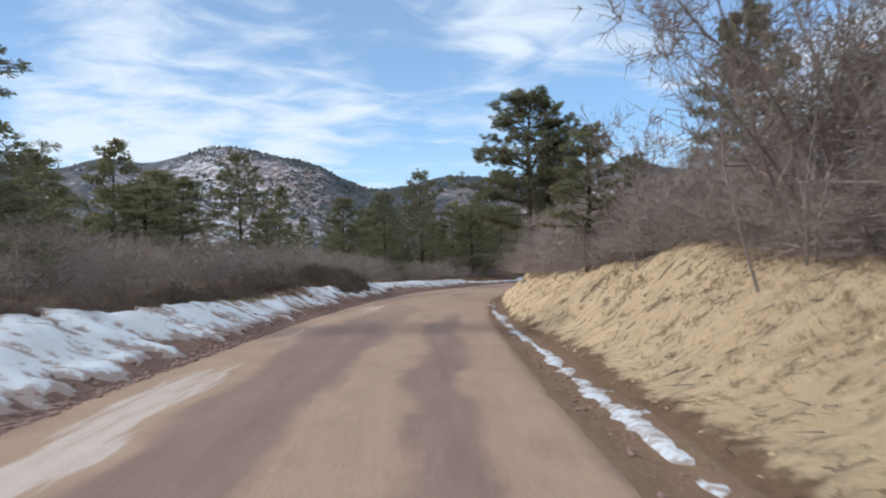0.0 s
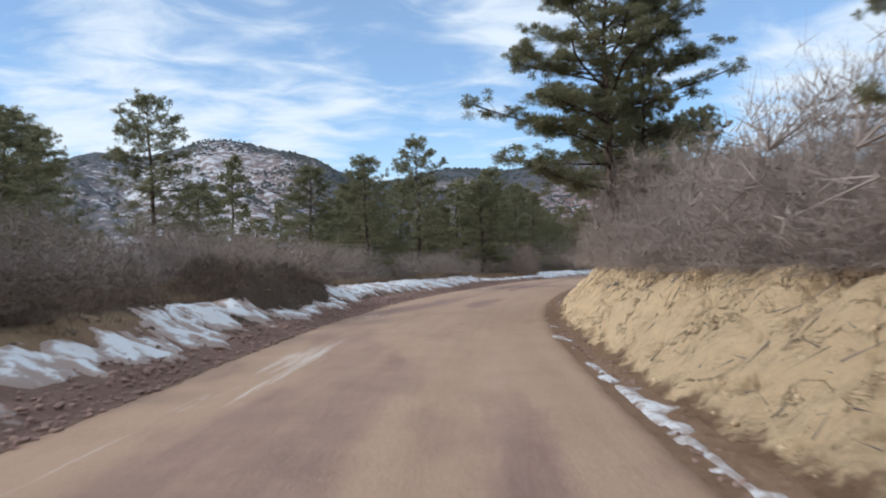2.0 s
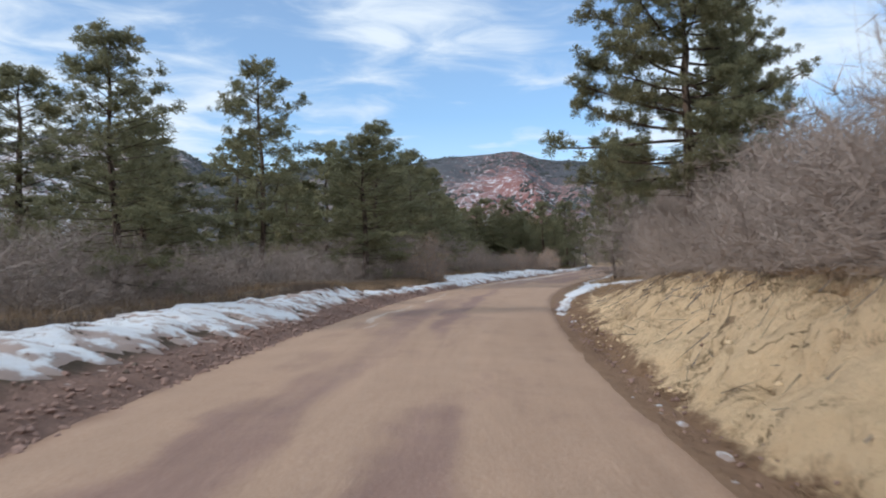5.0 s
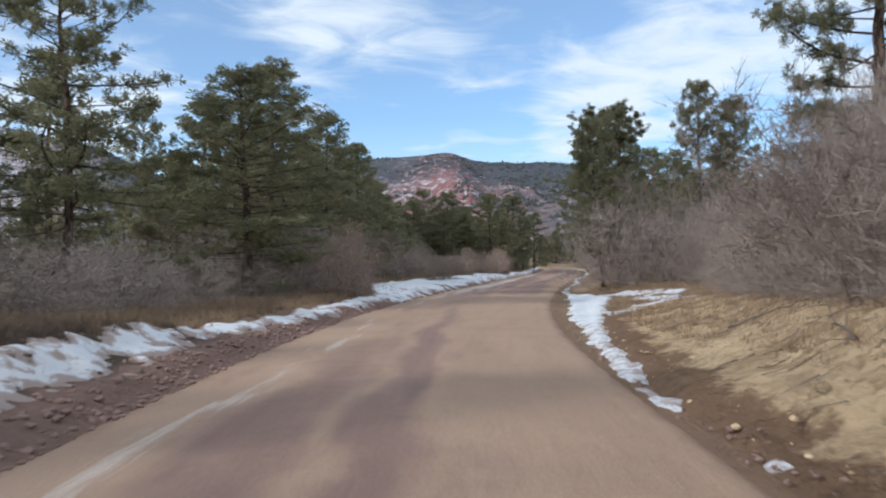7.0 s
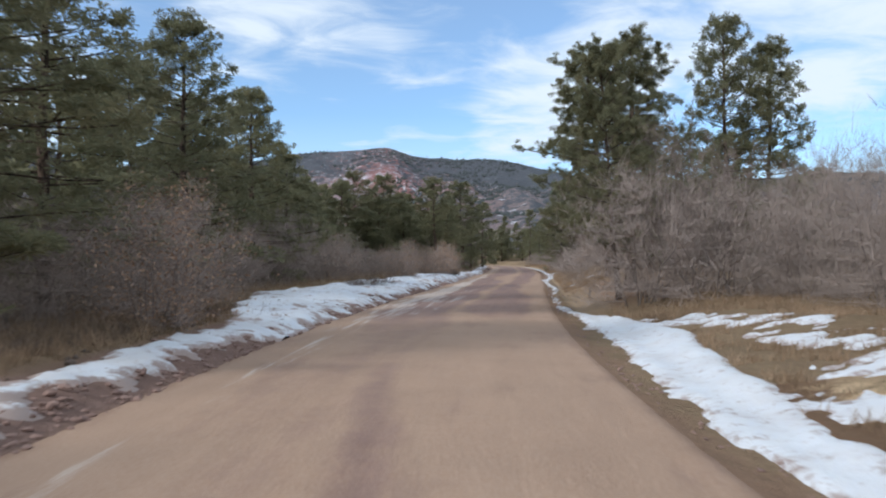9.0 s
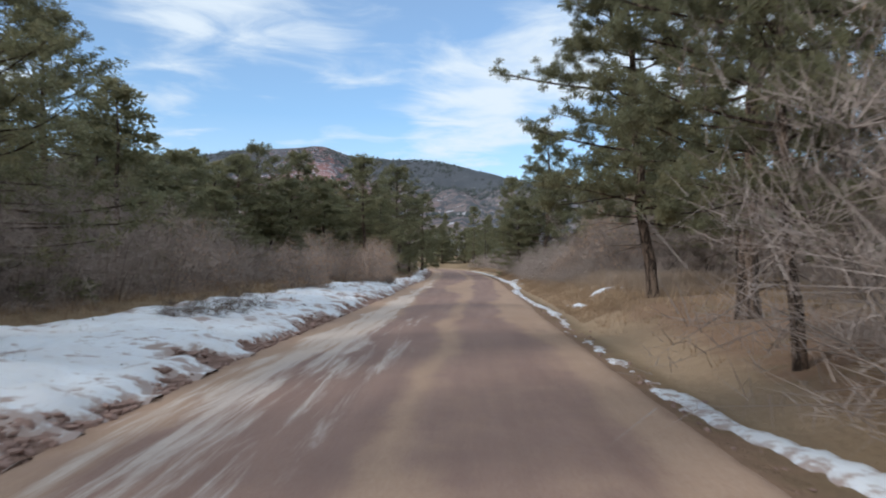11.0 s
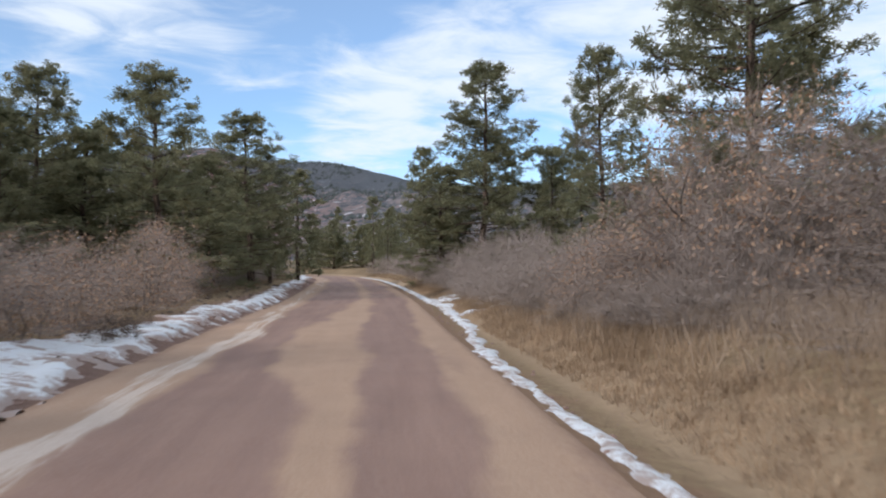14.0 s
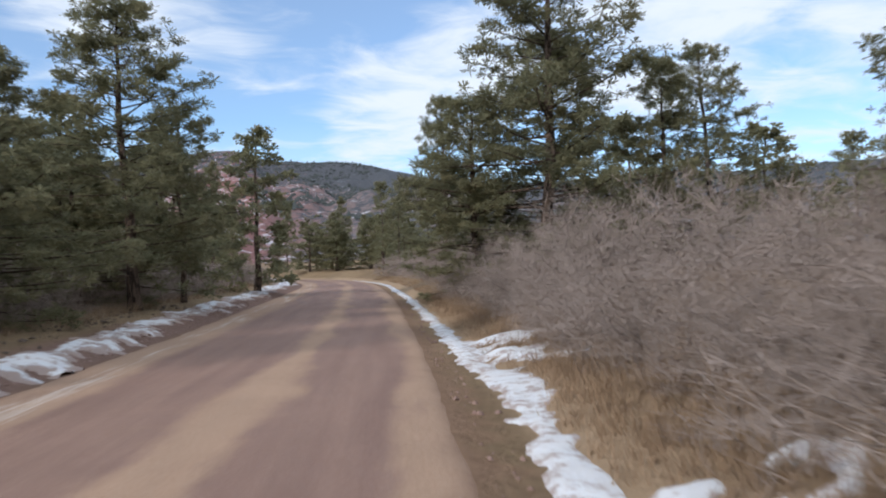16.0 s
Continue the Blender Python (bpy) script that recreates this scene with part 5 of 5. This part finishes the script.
# meadow's edge
for y in np.arange(104, 126, 2.3):
    shrub(int(rng.integers(0, 3)), rng.uniform(12.5, 15), y, rng.uniform(2.3, 3.2), rng.uniform(1.5, 2.0))
    shrub(int(rng.choice([9, 9, 9, 3])), rng.uniform(16, 20), y, rng.uniform(2.6, 3.4), rng.uniform(1.6, 2.2))
for y in np.arange(122, 150, 1.8):
    leafy = float(1 - smooth(130, 133.5, y))
    shrub(int(rng.choice([0, 1, 3]) if leafy > 0.3 else rng.integers(0, 3)), float(np.interp(y, (122, 129, 136), (9.6, 7.8, 5.9))) + rng.uniform(-0.3, 0.6), y, rng.uniform(0.9, 1.5) - 0.2 * leafy, rng.uniform(1.2, 1.8))
    shrub(int(rng.choice([0, 1, 3]) if leafy > 0.3 else rng.integers(0, 3)), float(np.interp(y, (122, 129, 136), (11.2, 9.6, 7.8))) + rng.uniform(-0.3, 1.2), y, rng.uniform(1.5, 2.0) + 0.6 * leafy * rng.random(), rng.uniform(1.5, 2.0))
    shrub(9, rng.uniform(11.5, 14), y, rng.uniform(1.9, 2.4) + 1.4 * leafy, rng.uniform(1.7, 2.3))
for y in np.arange(150, 212, 2.2):
    shrub(int(rng.integers(0, 3)) if y < 170 else 9, rng.uniform(5.8, 6.8), y, rng.uniform(1.8, 2.3), rng.uniform(1.5, 1.9))
    shrub(9, rng.uniform(8.0, 10.0), y, rng.uniform(2.3, 2.9), rng.uniform(1.6, 2.1))
    if rng.random() < 0.7:
        shrub(9, rng.uniform(13, 18), y, rng.uniform(2.4, 3.3), rng.uniform(1.7, 2.3))
for d, y, tall in ((12.6, 117.0, 3.4), (13.8, 120.5, 3.4), (11.0, 123.5, 3.6), (9.8, 126.0, 3.4), (14.5, 113.0, 3.2), (8.8, 123.5, 2.8), (8.6, 128.5, 2.9), (10.6, 121.0, 3.0)):
    shrub(4, d, y, tall * 1.25, 2.8)
for d, y, tall in ((7.8, 126.5, 3.5), (7.4, 129.0, 3.5), (8.6, 130.6, 3.7), (9.6, 128.0, 3.9), (7.6, 132.4, 2.6), (10.6, 132.0, 3.2)):
    shrub(3, d, y, tall, 1.7)
for d, y, tall in ((7.2, 68.5, 3.6), (8.2, 72.0, 4.2), (9.4, 76.0, 4.6), (10.6, 80.0, 4.8)):
    shrub(4, d, y, tall, 2.8)
for y in np.arange(66, 84, 1.5):
    shrub(int(rng.integers(0, 3)), float(np.interp(y, BANK_Y, BANK_HEAD)) + rng.uniform(0.8, 2.6), y, rng.uniform(3.0, 3.8), rng.uniform(1.5, 1.9))
# bare trees: one by the meadow, and those that lean over the bank
shrub(4, 7.4, 97.6, 6.2, 2.7)
shrub(4, 8.8, 95.8, 5.6, 2.5)
shrub(4, 6.7, 11.2, 6.0, 2.7)
shrub(4, 8.6, 13.2, 6.6, 3.4)
shrub(4, 9.6, 15.5, 6.4, 3.2)
shrub(4, 8.6, 22.0, 5.4, 3.0)
# left side
for y in np.arange(6, 206, 2.3):
    near = float(np.interp(y, (0, 60, 96, 104, 128, 136, 210), (7.2, 7.0, 6.4, 8.6, 8.0, 6.4, 6.2)))
    tall = float(np.interp(y, (0, 40, 56, 66, 86, 97, 115, 124, 130, 210), (1.8, 1.9, 1.9, 1.55, 1.6, 2.7, 3.0, 2.1, 1.6, 1.5)))
    if rng.random() < 0.86:
        shrub(9 if y > 168 else int(rng.integers(0, 3)) if rng.random() < 0.86 or y < 100 else 3, -near - rng.uniform(0.2, 1.0), y, tall * rng.uniform(0.8, 1.15), rng.uniform(1.3, 1.8))
    shrub(9, -near - rng.uniform(2.8, 4.2), y + rng.uniform(-0.8, 0.8), tall * rng.uniform(1.05, 1.4), rng.uniform(1.6, 2.2))
    shrub(9, -near - rng.uniform(1.2, 2.4), y + 1.1, tall * rng.uniform(0.9, 1.25), rng.uniform(1.5, 2.0))
    if rng.random() < 0.75:
        shrub(9, -near - rng.uniform(6, 11), y, tall * rng.uniform(1.2, 1.6), rng.uniform(1.7, 2.4))
# low leafy brush that comes down to the road on the right
for y in np.arange(126, 136, 0.8):
    shrub(int(rng.choice([0, 1, 2, 3])), rng.uniform(5.6, 6.5), y, rng.uniform(0.4, 0.9), rng.uniform(1.0, 1.4))
    shrub(int(rng.choice([0, 2, 3])), rng.uniform(6.4, 7.8), y + 0.4, rng.uniform(1.2, 1.7), rng.uniform(1.3, 1.7))
for _ in range(90):
    y = rng.uniform(124, 172)
    shrub(8, 4.9 + 2.6 * rng.random() ** 0.8 + float(smooth(124, 118, y)) * 3, y, rng.uniform(0.35, 1.0), rng.uniform(0.5, 1.0))
# scattered low twigs in the tall grass
for _ in range(60):
    y = rng.uniform(113, 134)
    shrub(8, float(np.interp(y, (113, 122, 130), (6.8, 5.8, 5.0))) + 3.4 * rng.random(), y, rng.uniform(0.35, 0.75), rng.uniform(0.4, 0.8))
# leafy clumps over the snow bank on the left
for d, y, tall, wide in ((4.8, 138.6, 1.9, 1.4), (5.2, 141.5, 2.2, 1.5), (5.8, 144.6, 2.4, 1.6), (4.6, 130.8, 1.5, 1.3), (4.5, 132.8, 1.6, 1.2), (5.3, 128.8, 1.7, 1.4), (4.9, 134.6, 1.5, 1.2), (5.6, 121.0, 1.9, 1.5), (4.6, 88.4, 2.2, 1.3), (5.0, 90.6, 2.5, 1.5), (6.0, 129.5, 2.2, 1.5)):
    shrub(3, -d, y, tall, wide)
# dark brush on the turf mounds
for y, d in [(float(y), float(rng.uniform(4.7, 6.2))) for y in np.concatenate([np.arange(27, 34, 0.7), np.arange(37, 47, 0.6)])]:
    shrub(5, -d, y, rng.uniform(0.4, 0.7), rng.uniform(0.6, 1.0))
for y, d in [(106.6, 4.9), (107.3, 4.5), (107.9, 4.9), (108.6, 4.4), (109.4, 4.6), (110.0, 4.2), (131.6, 3.7), (132.3, 3.6), (133.2, 3.8), (134.4, 3.8), (121.5, 5.2), (114.0, 5.7)]:
    shrub(5, -d, y, rng.uniform(0.32, 0.5), rng.uniform(0.35, 0.6))
for y in np.arange(7, 27, 1.7):
    shrub(5, -rng.uniform(4.8, 5.6), y, rng.uniform(0.25, 0.4), rng.uniform(0.4, 0.7))
stand(SHRUBS, rows)


def scrub_mass(name, label, rows, which, material, kinds=COARSE):
    """The thicket behind the single clumps, as one mesh."""
    vs, fs, total = [], [], 0
    for n, (_, x, y, z, tall, wide, turn) in enumerate(rows):
        v, f = kinds[n % 3][which]
        a = radians(turn)
        w = v * (wide, wide, tall)
        w = np.stack([w[:, 0] * math.cos(a) - w[:, 1] * math.sin(a), w[:, 0] * math.sin(a) + w[:, 1] * math.cos(a), w[:, 2]], -1) + (x, y, z)
        vs.append(w), fs.append(f + total)
        total += len(v)
    tagged(part_of(name, mesh_from(name, np.concatenate(vs), np.concatenate(fs), False), material), label, "scrub", kind="stuff")


scrub_mass("oak_scrub", "grey-brown leafless oak scrub, twigs of the thicket", mass, 1, TWIG)
scrub_mass("oak_scrub_stems", "dark stems of the leafless oak scrub", mass, 0, OAK)


scrub_mass("low_twigs", "low grey-brown oak shoots scattered in the tall grass", low, 1, TWIG, LOW)
scrub_mass("low_shoots", "thin dark stems of the low oak shoots", low, 0, OAK, LOW)


# ---- grass, stones ----
def grass_patch(name, label, count, y0, y1, pick, high, seed, material=GRASS, most=0.0, bare=0.40):
    """Tufts of dry grass. pick: draws distances across the road."""
    rng = np.random.default_rng(seed)
    y = rng.uniform(y0, y1, count)
    d = pick(rng, y)
    x = off_road(d, y)
    ok = (fractal(x * 0.6, y * 0.6, 91) > bare) & (snow_depth(x, y, d) < most) & ~((y > 95) & (y < 110) & (d > 0) & (d < 8) & (rng.random(count) < 0.8))
    x, y = x[ok], y[ok]
    z = land(x, y)
    n = 6
    p = np.repeat(np.stack([x, y, z - 0.02], -1), n, 0) + rng.normal(0, 0.05, (len(x) * n, 3)) * (1, 1, 0)
    tall = high * rng.uniform(0.5, 1.2, (len(p), 1))
    lean = rng.normal(0, 0.38, (len(p), 3)) * (1, 1, 0)
    v, f = blades(p, p + (lean + (0, 0, 1)) * tall, 0.012, rng)
    tagged(part_of(name, mesh_from(name, v, f, False), material), label, "grass", kind="stuff")


grass_patch("dry_grass", "pale dry grass on the verge and the meadow", 14000, 77, 210, lambda r, y: 4.4 + 9.5 * r.random(len(y)) ** 1.5, 0.24, 1)
grass_patch("dry_grass", "sparse dry grass on the sandy bank", 6000, 0, 72, lambda r, y: np.interp(y, BANK_Y, BANK_HEAD) + 0.25 + r.normal(0.0, 0.3, len(y)) - 2.2 * r.random(len(y)) * (1 - smooth(14, 26, y)), 0.11, 2)
grass_patch("dark_tussocks", "dark matted grass and soil on top of the snow bank", 9000, 8, 100, lambda r, y: -4.5 - np.abs(r.normal(0, 0.75, len(y))), 0.20, 4, TUSSOCK)
grass_patch("dry_grass", "brown dry grass behind the snow bank", 11000, 4, 205, lambda r, y: -5.2 - 5.0 * r.random(len(y)) ** 1.3, 0.33, 3)


def litter_sticks(name, label, count, seed):
    """Dead twigs and roots lying on the sandy bank."""
    rng = np.random.default_rng(seed)
    y = rng.uniform(-2, 78, count)
    foot, head = np.interp(y, BANK_Y, BANK_FOOT), np.interp(y, BANK_Y, BANK_HEAD)
    d = foot + 0.1 + (head - foot + 0.5) * rng.random(count) ** 0.8
    x = off_road(d, y)
    p = np.stack([x, y, land(x, y) + 0.10], -1)
    e = 0.05
    slope = (land(off_road(d + e, y), y) - land(off_road(d - e, y), y)) / (2 * e)
    a, long = rng.uniform(0, 6.28, count), rng.uniform(0.12, 0.55, count)
    way = np.stack([np.cos(a), np.sin(a), slope * np.cos(a) + rng.normal(0.1, 0.25, count)], -1) * long[:, None]
    v, f = spikes(p - way * 0.5, p + way * 0.5, rng.uniform(0.006, 0.014, count), rng)
    tagged(part_of(name, mesh_from(name, v, f, False), OAK), label, "twigs", kind="stuff")


grass_patch("dark_tussocks", "dark turf and matted grass overhanging the snow", 3600, 32.5, 47.5, lambda r, y: -3.9 - 2.6 * r.random(len(y)) ** 1.3, 0.13, 6, TUSSOCK, 0.0, 0.3)
grass_patch("dry_grass", "brown dry grass on the turf mound", 1500, 30, 50, lambda r, y: -4.6 - 2.4 * r.random(len(y)), 0.24, 14, GRASS, 0.0, 0.45)
grass_patch("dark_tussocks", "dark turf lying on the snow bank", 900, 67.5, 73, lambda r, y: -4.1 - 0.9 * r.random(len(y)), 0.14, 7, TUSSOCK)
grass_patch("dead_stalks", "dark dead stalks poking through the snow bank", 900, 4, 160, lambda r, y: -3.5 - 2.6 * r.random(len(y)) ** 0.7, 0.16, 9, TUSSOCK, 0.12)
grass_patch("dry_grass", "tan dry grass between the brush and the ditch", 2600, 130, 168, lambda r, y: 4.1 + 1.6 * r.random(len(y)), 0.20, 12, GRASS, 0.0, 0.2)
grass_patch("dark_tussocks", "dark turf on the low mounds behind the snow", 3000, 6, 33, lambda r, y: -4.2 - 1.8 * r.random(len(y)), 0.12, 13, TUSSOCK, 0.0, 0.42)
grass_patch("dry_grass", "tall tan grass standing among the brush", 3600, 126, 172, lambda r, y: 4.5 + 3.5 * r.random(len(y)), 0.27, 15, GRASS, 0.0, 0.25)
grass_patch("dry_grass", "short brown grass on the open verge", 8000, 106, 136, lambda r, y: 3.8 + 6.0 * r.random(len(y)) ** 1.2, 0.15, 16, GRASS, 0.0, 0.2)
grass_patch("dry_grass", "tan tussocks of dry grass on the low slope", 9000, 57, 93, lambda r, y: np.interp(y, (57, 64, 74, 93), (5.0, 4.9, 4.5, 5.0)) + 4.6 * r.random(len(y)) ** 1.2, 0.13, 17, GRASS, 0.0, 0.42)
grass_patch("dry_grass", "brown dry grass between the snow strip and the pines", 5200, 70, 98, lambda r, y: -4.2 - 3.6 * r.random(len(y)) ** 1.2, 0.24, 18, GRASS, 0.0, 0.2)
grass_patch("dry_straw", "bleached matted straw beside the ditch", 6500, 108, 172, lambda r, y: np.interp(y, (108, 120, 172), (4.0, 3.9, 3.9)) + 1.3 * r.random(len(y)) ** 1.2, 0.12, 19, STRAW, 0.0, 0.3)
grass_patch("tall_stalks", "tall grey-tan stalks standing among the brush", 8500, 110, 172, lambda r, y: np.interp(y, (110, 122, 130, 172), (5.6, 5.0, 4.5, 4.5)) + 4.2 * r.random(len(y)) ** 0.6, 0.60, 20, STALK, 0.0, 0.22)
grass_patch("dry_straw", "bleached straw tufts on the meadow", 2600, 104, 136, lambda r, y: 4.6 + 6.5 * r.random(len(y)), 0.30, 21, STRAW, 0.0, 0.45)
litter_sticks("fallen_twigs", "dead twigs and roots on the sandy bank", 900, 8)


def stone_mesh(seed):
    bm = bmesh.new()
    bmesh.ops.create_icosphere(bm, subdivisions=1, radius=1.0)
    r = random.Random(seed)
    for v in bm.verts:
        v.co *= r.uniform(0.6, 1.2)
        v.co.z *= 0.6
    me = bpy.data.meshes.new("stone")
    bm.to_mesh(me)
    bm.free()
    return me


def rubble(name, label, count, pick, y0, y1, sizes, seed, material=STONE):
    """Many clods and stones pushed off the road, one mesh."""
    rng = np.random.default_rng(seed)
    shapes = []
    for k in range(4):
        me = stone_mesh(seed * 10 + k)
        shapes.append((np.array([v.co[:] for v in me.vertices]), np.array([p.vertices[:] for p in me.polygons])))
        bpy.data.meshes.remove(me)
    y = rng.uniform(y0, y1, count)
    d = pick(rng, y)
    x = off_road(d, y)
    z = land(x, y)
    size = np.exp(rng.uniform(np.log(sizes[0]), np.log(sizes[1]), count))
    vs, fs, total = [], [], 0
    for i in range(count):
        v, f = shapes[i % 4]
        a = rng.uniform(0, 6.28)
        c, s = math.cos(a), math.sin(a)
        w = v * size[i] * rng.uniform(0.7, 1.3, 3)
        w = np.stack([w[:, 0] * c - w[:, 1] * s, w[:, 0] * s + w[:, 1] * c, w[:, 2]], -1) + (x[i], y[i], z[i] + 0.2 * size[i])
        vs.append(w), fs.append(f + total)
        total += len(v)
    me = mesh_from(name, np.concatenate(vs), np.concatenate(fs), False)
    tagged(part_of(name, me, material), label, "stones", kind="stuff")


rubble("roadside_rubble", "reddish clods and stones heaped along the road's edge", 7500, lambda r, y: -2.72 - np.abs(r.normal(0, 0.5, len(y))) * np.interp(y, (0, 20, 32, 48, 58, 95), (0.25, 0.4, 1.2, 1.2, 1.1, 0.9)), -4, 97, (0.008, 0.062), 3)
rubble("roadside_rubble", "small brown clods at the foot of the snow bank", 1000, lambda r, y: -2.9 - np.abs(r.normal(0, 0.3, len(y))), 122, 175, (0.012, 0.05), 6)
rubble("roadside_rubble", "reddish clods ploughed up against the snow bank", 2600, lambda r, y: -2.78 - np.abs(r.normal(0, 0.26, len(y))), 96, 124, (0.012, 0.085), 16)
rubble("ditch_stones", "small brown stones and clods in the ditch", 1000, lambda r, y: 2.95 + np.abs(r.normal(0.1, 0.25, len(y))), -4, 170, (0.012, 0.05), 4)

rubble("ditch_clods", "clods of brown soil slumped into the ditch", 500, lambda r, y: 3.05 + 0.4 * r.random(len(y)), -4, 80, (0.012, 0.045), 8)
rubble("sand_clods", "lumps of sandy soil slumped from the bank", 900, lambda r, y: np.interp(y, BANK_Y, BANK_FOOT) - 0.1 + 0.9 * r.random(len(y)) ** 1.6 * (np.interp(y, BANK_Y, BANK_HEAD) - np.interp(y, BANK_Y, BANK_FOOT)), -4, 78, (0.012, 0.05), 9, SAND)
rubble("snow_clods", "dark clods of soil and grass lying on the snow bank", 1700, lambda r, y: -3.2 - 2.6 * r.random(len(y)) ** 0.8, 2, 165, (0.012, 0.085), 5, TUSSOCK)


def snag(x, y, high, lean, turn, seed):
    """A small dead oak: bleached, twisted limbs."""
    rng = np.random.default_rng(seed)
    root = thing("dead_snag", "bleached dead oak with bare twisted limbs", "dead tree", "dead wood by the road")
    trunk, limbs = [], []
    p, way, r = np.array([0, 0, -0.3]), np.array([lean, 0.1, 1.0]), 0.035
    for k in range(6):
        way = way + rng.normal(0, 0.28, 3)
        way /= np.linalg.norm(way)
        q = p + way * high / 5
        trunk.append(np.r_[p, q, r, r * 0.8])
        r *= 0.8
        for _ in range(2 if k else 0):
            b, bp, br, limb = way * 0.5 + sphere(rng, 1)[0], q, r * 0.7, []
            for _ in range(4):
                b = b + rng.normal(0, 0.4, 3)
                b /= np.linalg.norm(b)
                bq = bp + b * high * rng.uniform(0.08, 0.16)
                limb.append(np.r_[bp, bq, br, br * 0.7])
                bp, br = bq, br * 0.7
            limbs.append(limb)
        p = q
    stem = part_of("trunk", mesh_from("trunk", *pipe(trunk, 7)), DEAD, root)
    for limb in limbs:
        part_of("limb", mesh_from("limb", *pipe(limb, 5)), DEAD, stem)
    root.matrix_basis = pose(x, y, float(land(x, y)), 0, 0, turn)


for x, y, high, lean, turn, seed in ((3.4, 18.8, 1.6, 0.5, 160, 1), (4.0, 21.5, 2.2, -0.4, 20, 2), (3.2, 34.0, 2.0, 0.4, 200, 3), (27.6, 120.5, 1.3, 0.9, 150, 4), (28.5, 127.2, 1.7, 0.8, 30, 5), (33.0, 139.8, 1.6, -0.6, 80, 6)):
    snag(x, y, high, lean, turn, seed)


def fallen_branch(d, y, long, turn, seed):
    """A dead limb lying on the bank, with a few side twigs."""
    rng = np.random.default_rng(seed)
    root = thing("fallen_branch", "dead brown branch lying on the sandy bank", "branch", "dead wood by the road")
    x = float(off_road(d, y))
    a = radians(turn)
    way, limb, twigs = np.array([math.cos(a), math.sin(a)]), [], []
    p, r = np.array([x, y]) - way * long / 2, 0.022
    last = None
    for k in range(8):
        z = float(land(p[0], p[1])) + 0.09 + rng.normal(0, 0.02)
        here = np.r_[p, z]
        if last is not None:
            limb.append(np.r_[last, here, r, r * 0.88])
            r *= 0.88
            if k > 2:
                out = np.r_[way * 0.6, 0.35] + rng.normal(0, 0.5, 3)
                twigs.append(np.r_[here, here + out / np.linalg.norm(out) * rng.uniform(0.15, 0.4), r * 0.6, 0.003])
        last = here
        way = way + rng.normal(0, 0.16, 2)
        way /= np.linalg.norm(way)
        p = p + way * long / 7
    base = np.array([x, y, float(land(x, y))])
    for name, segs in (("limb", limb), ("twigs", twigs)):
        v, f = tubes(segs, 6)
        tagged(part_of(name, mesh_from(name, v - base, f), OAK, root), kind="stuff" if name == "twigs" else "")
    root.matrix_basis = pose(*base)


for d, y, long, turn, seed in ((5.0, 66.5, 1.6, 70, 1), (5.0, 61.6, 1.1, 40, 2), (4.5, 34.6, 1.0, 25, 3), (4.45, 38.5, 0.8, 75, 4), (5.3, 21.0, 0.9, 15, 5), (5.6, 16.5, 1.0, 60, 6), (5.6, 70.5, 1.2, 10, 7)):
    fallen_branch(d, y, long, turn, seed)
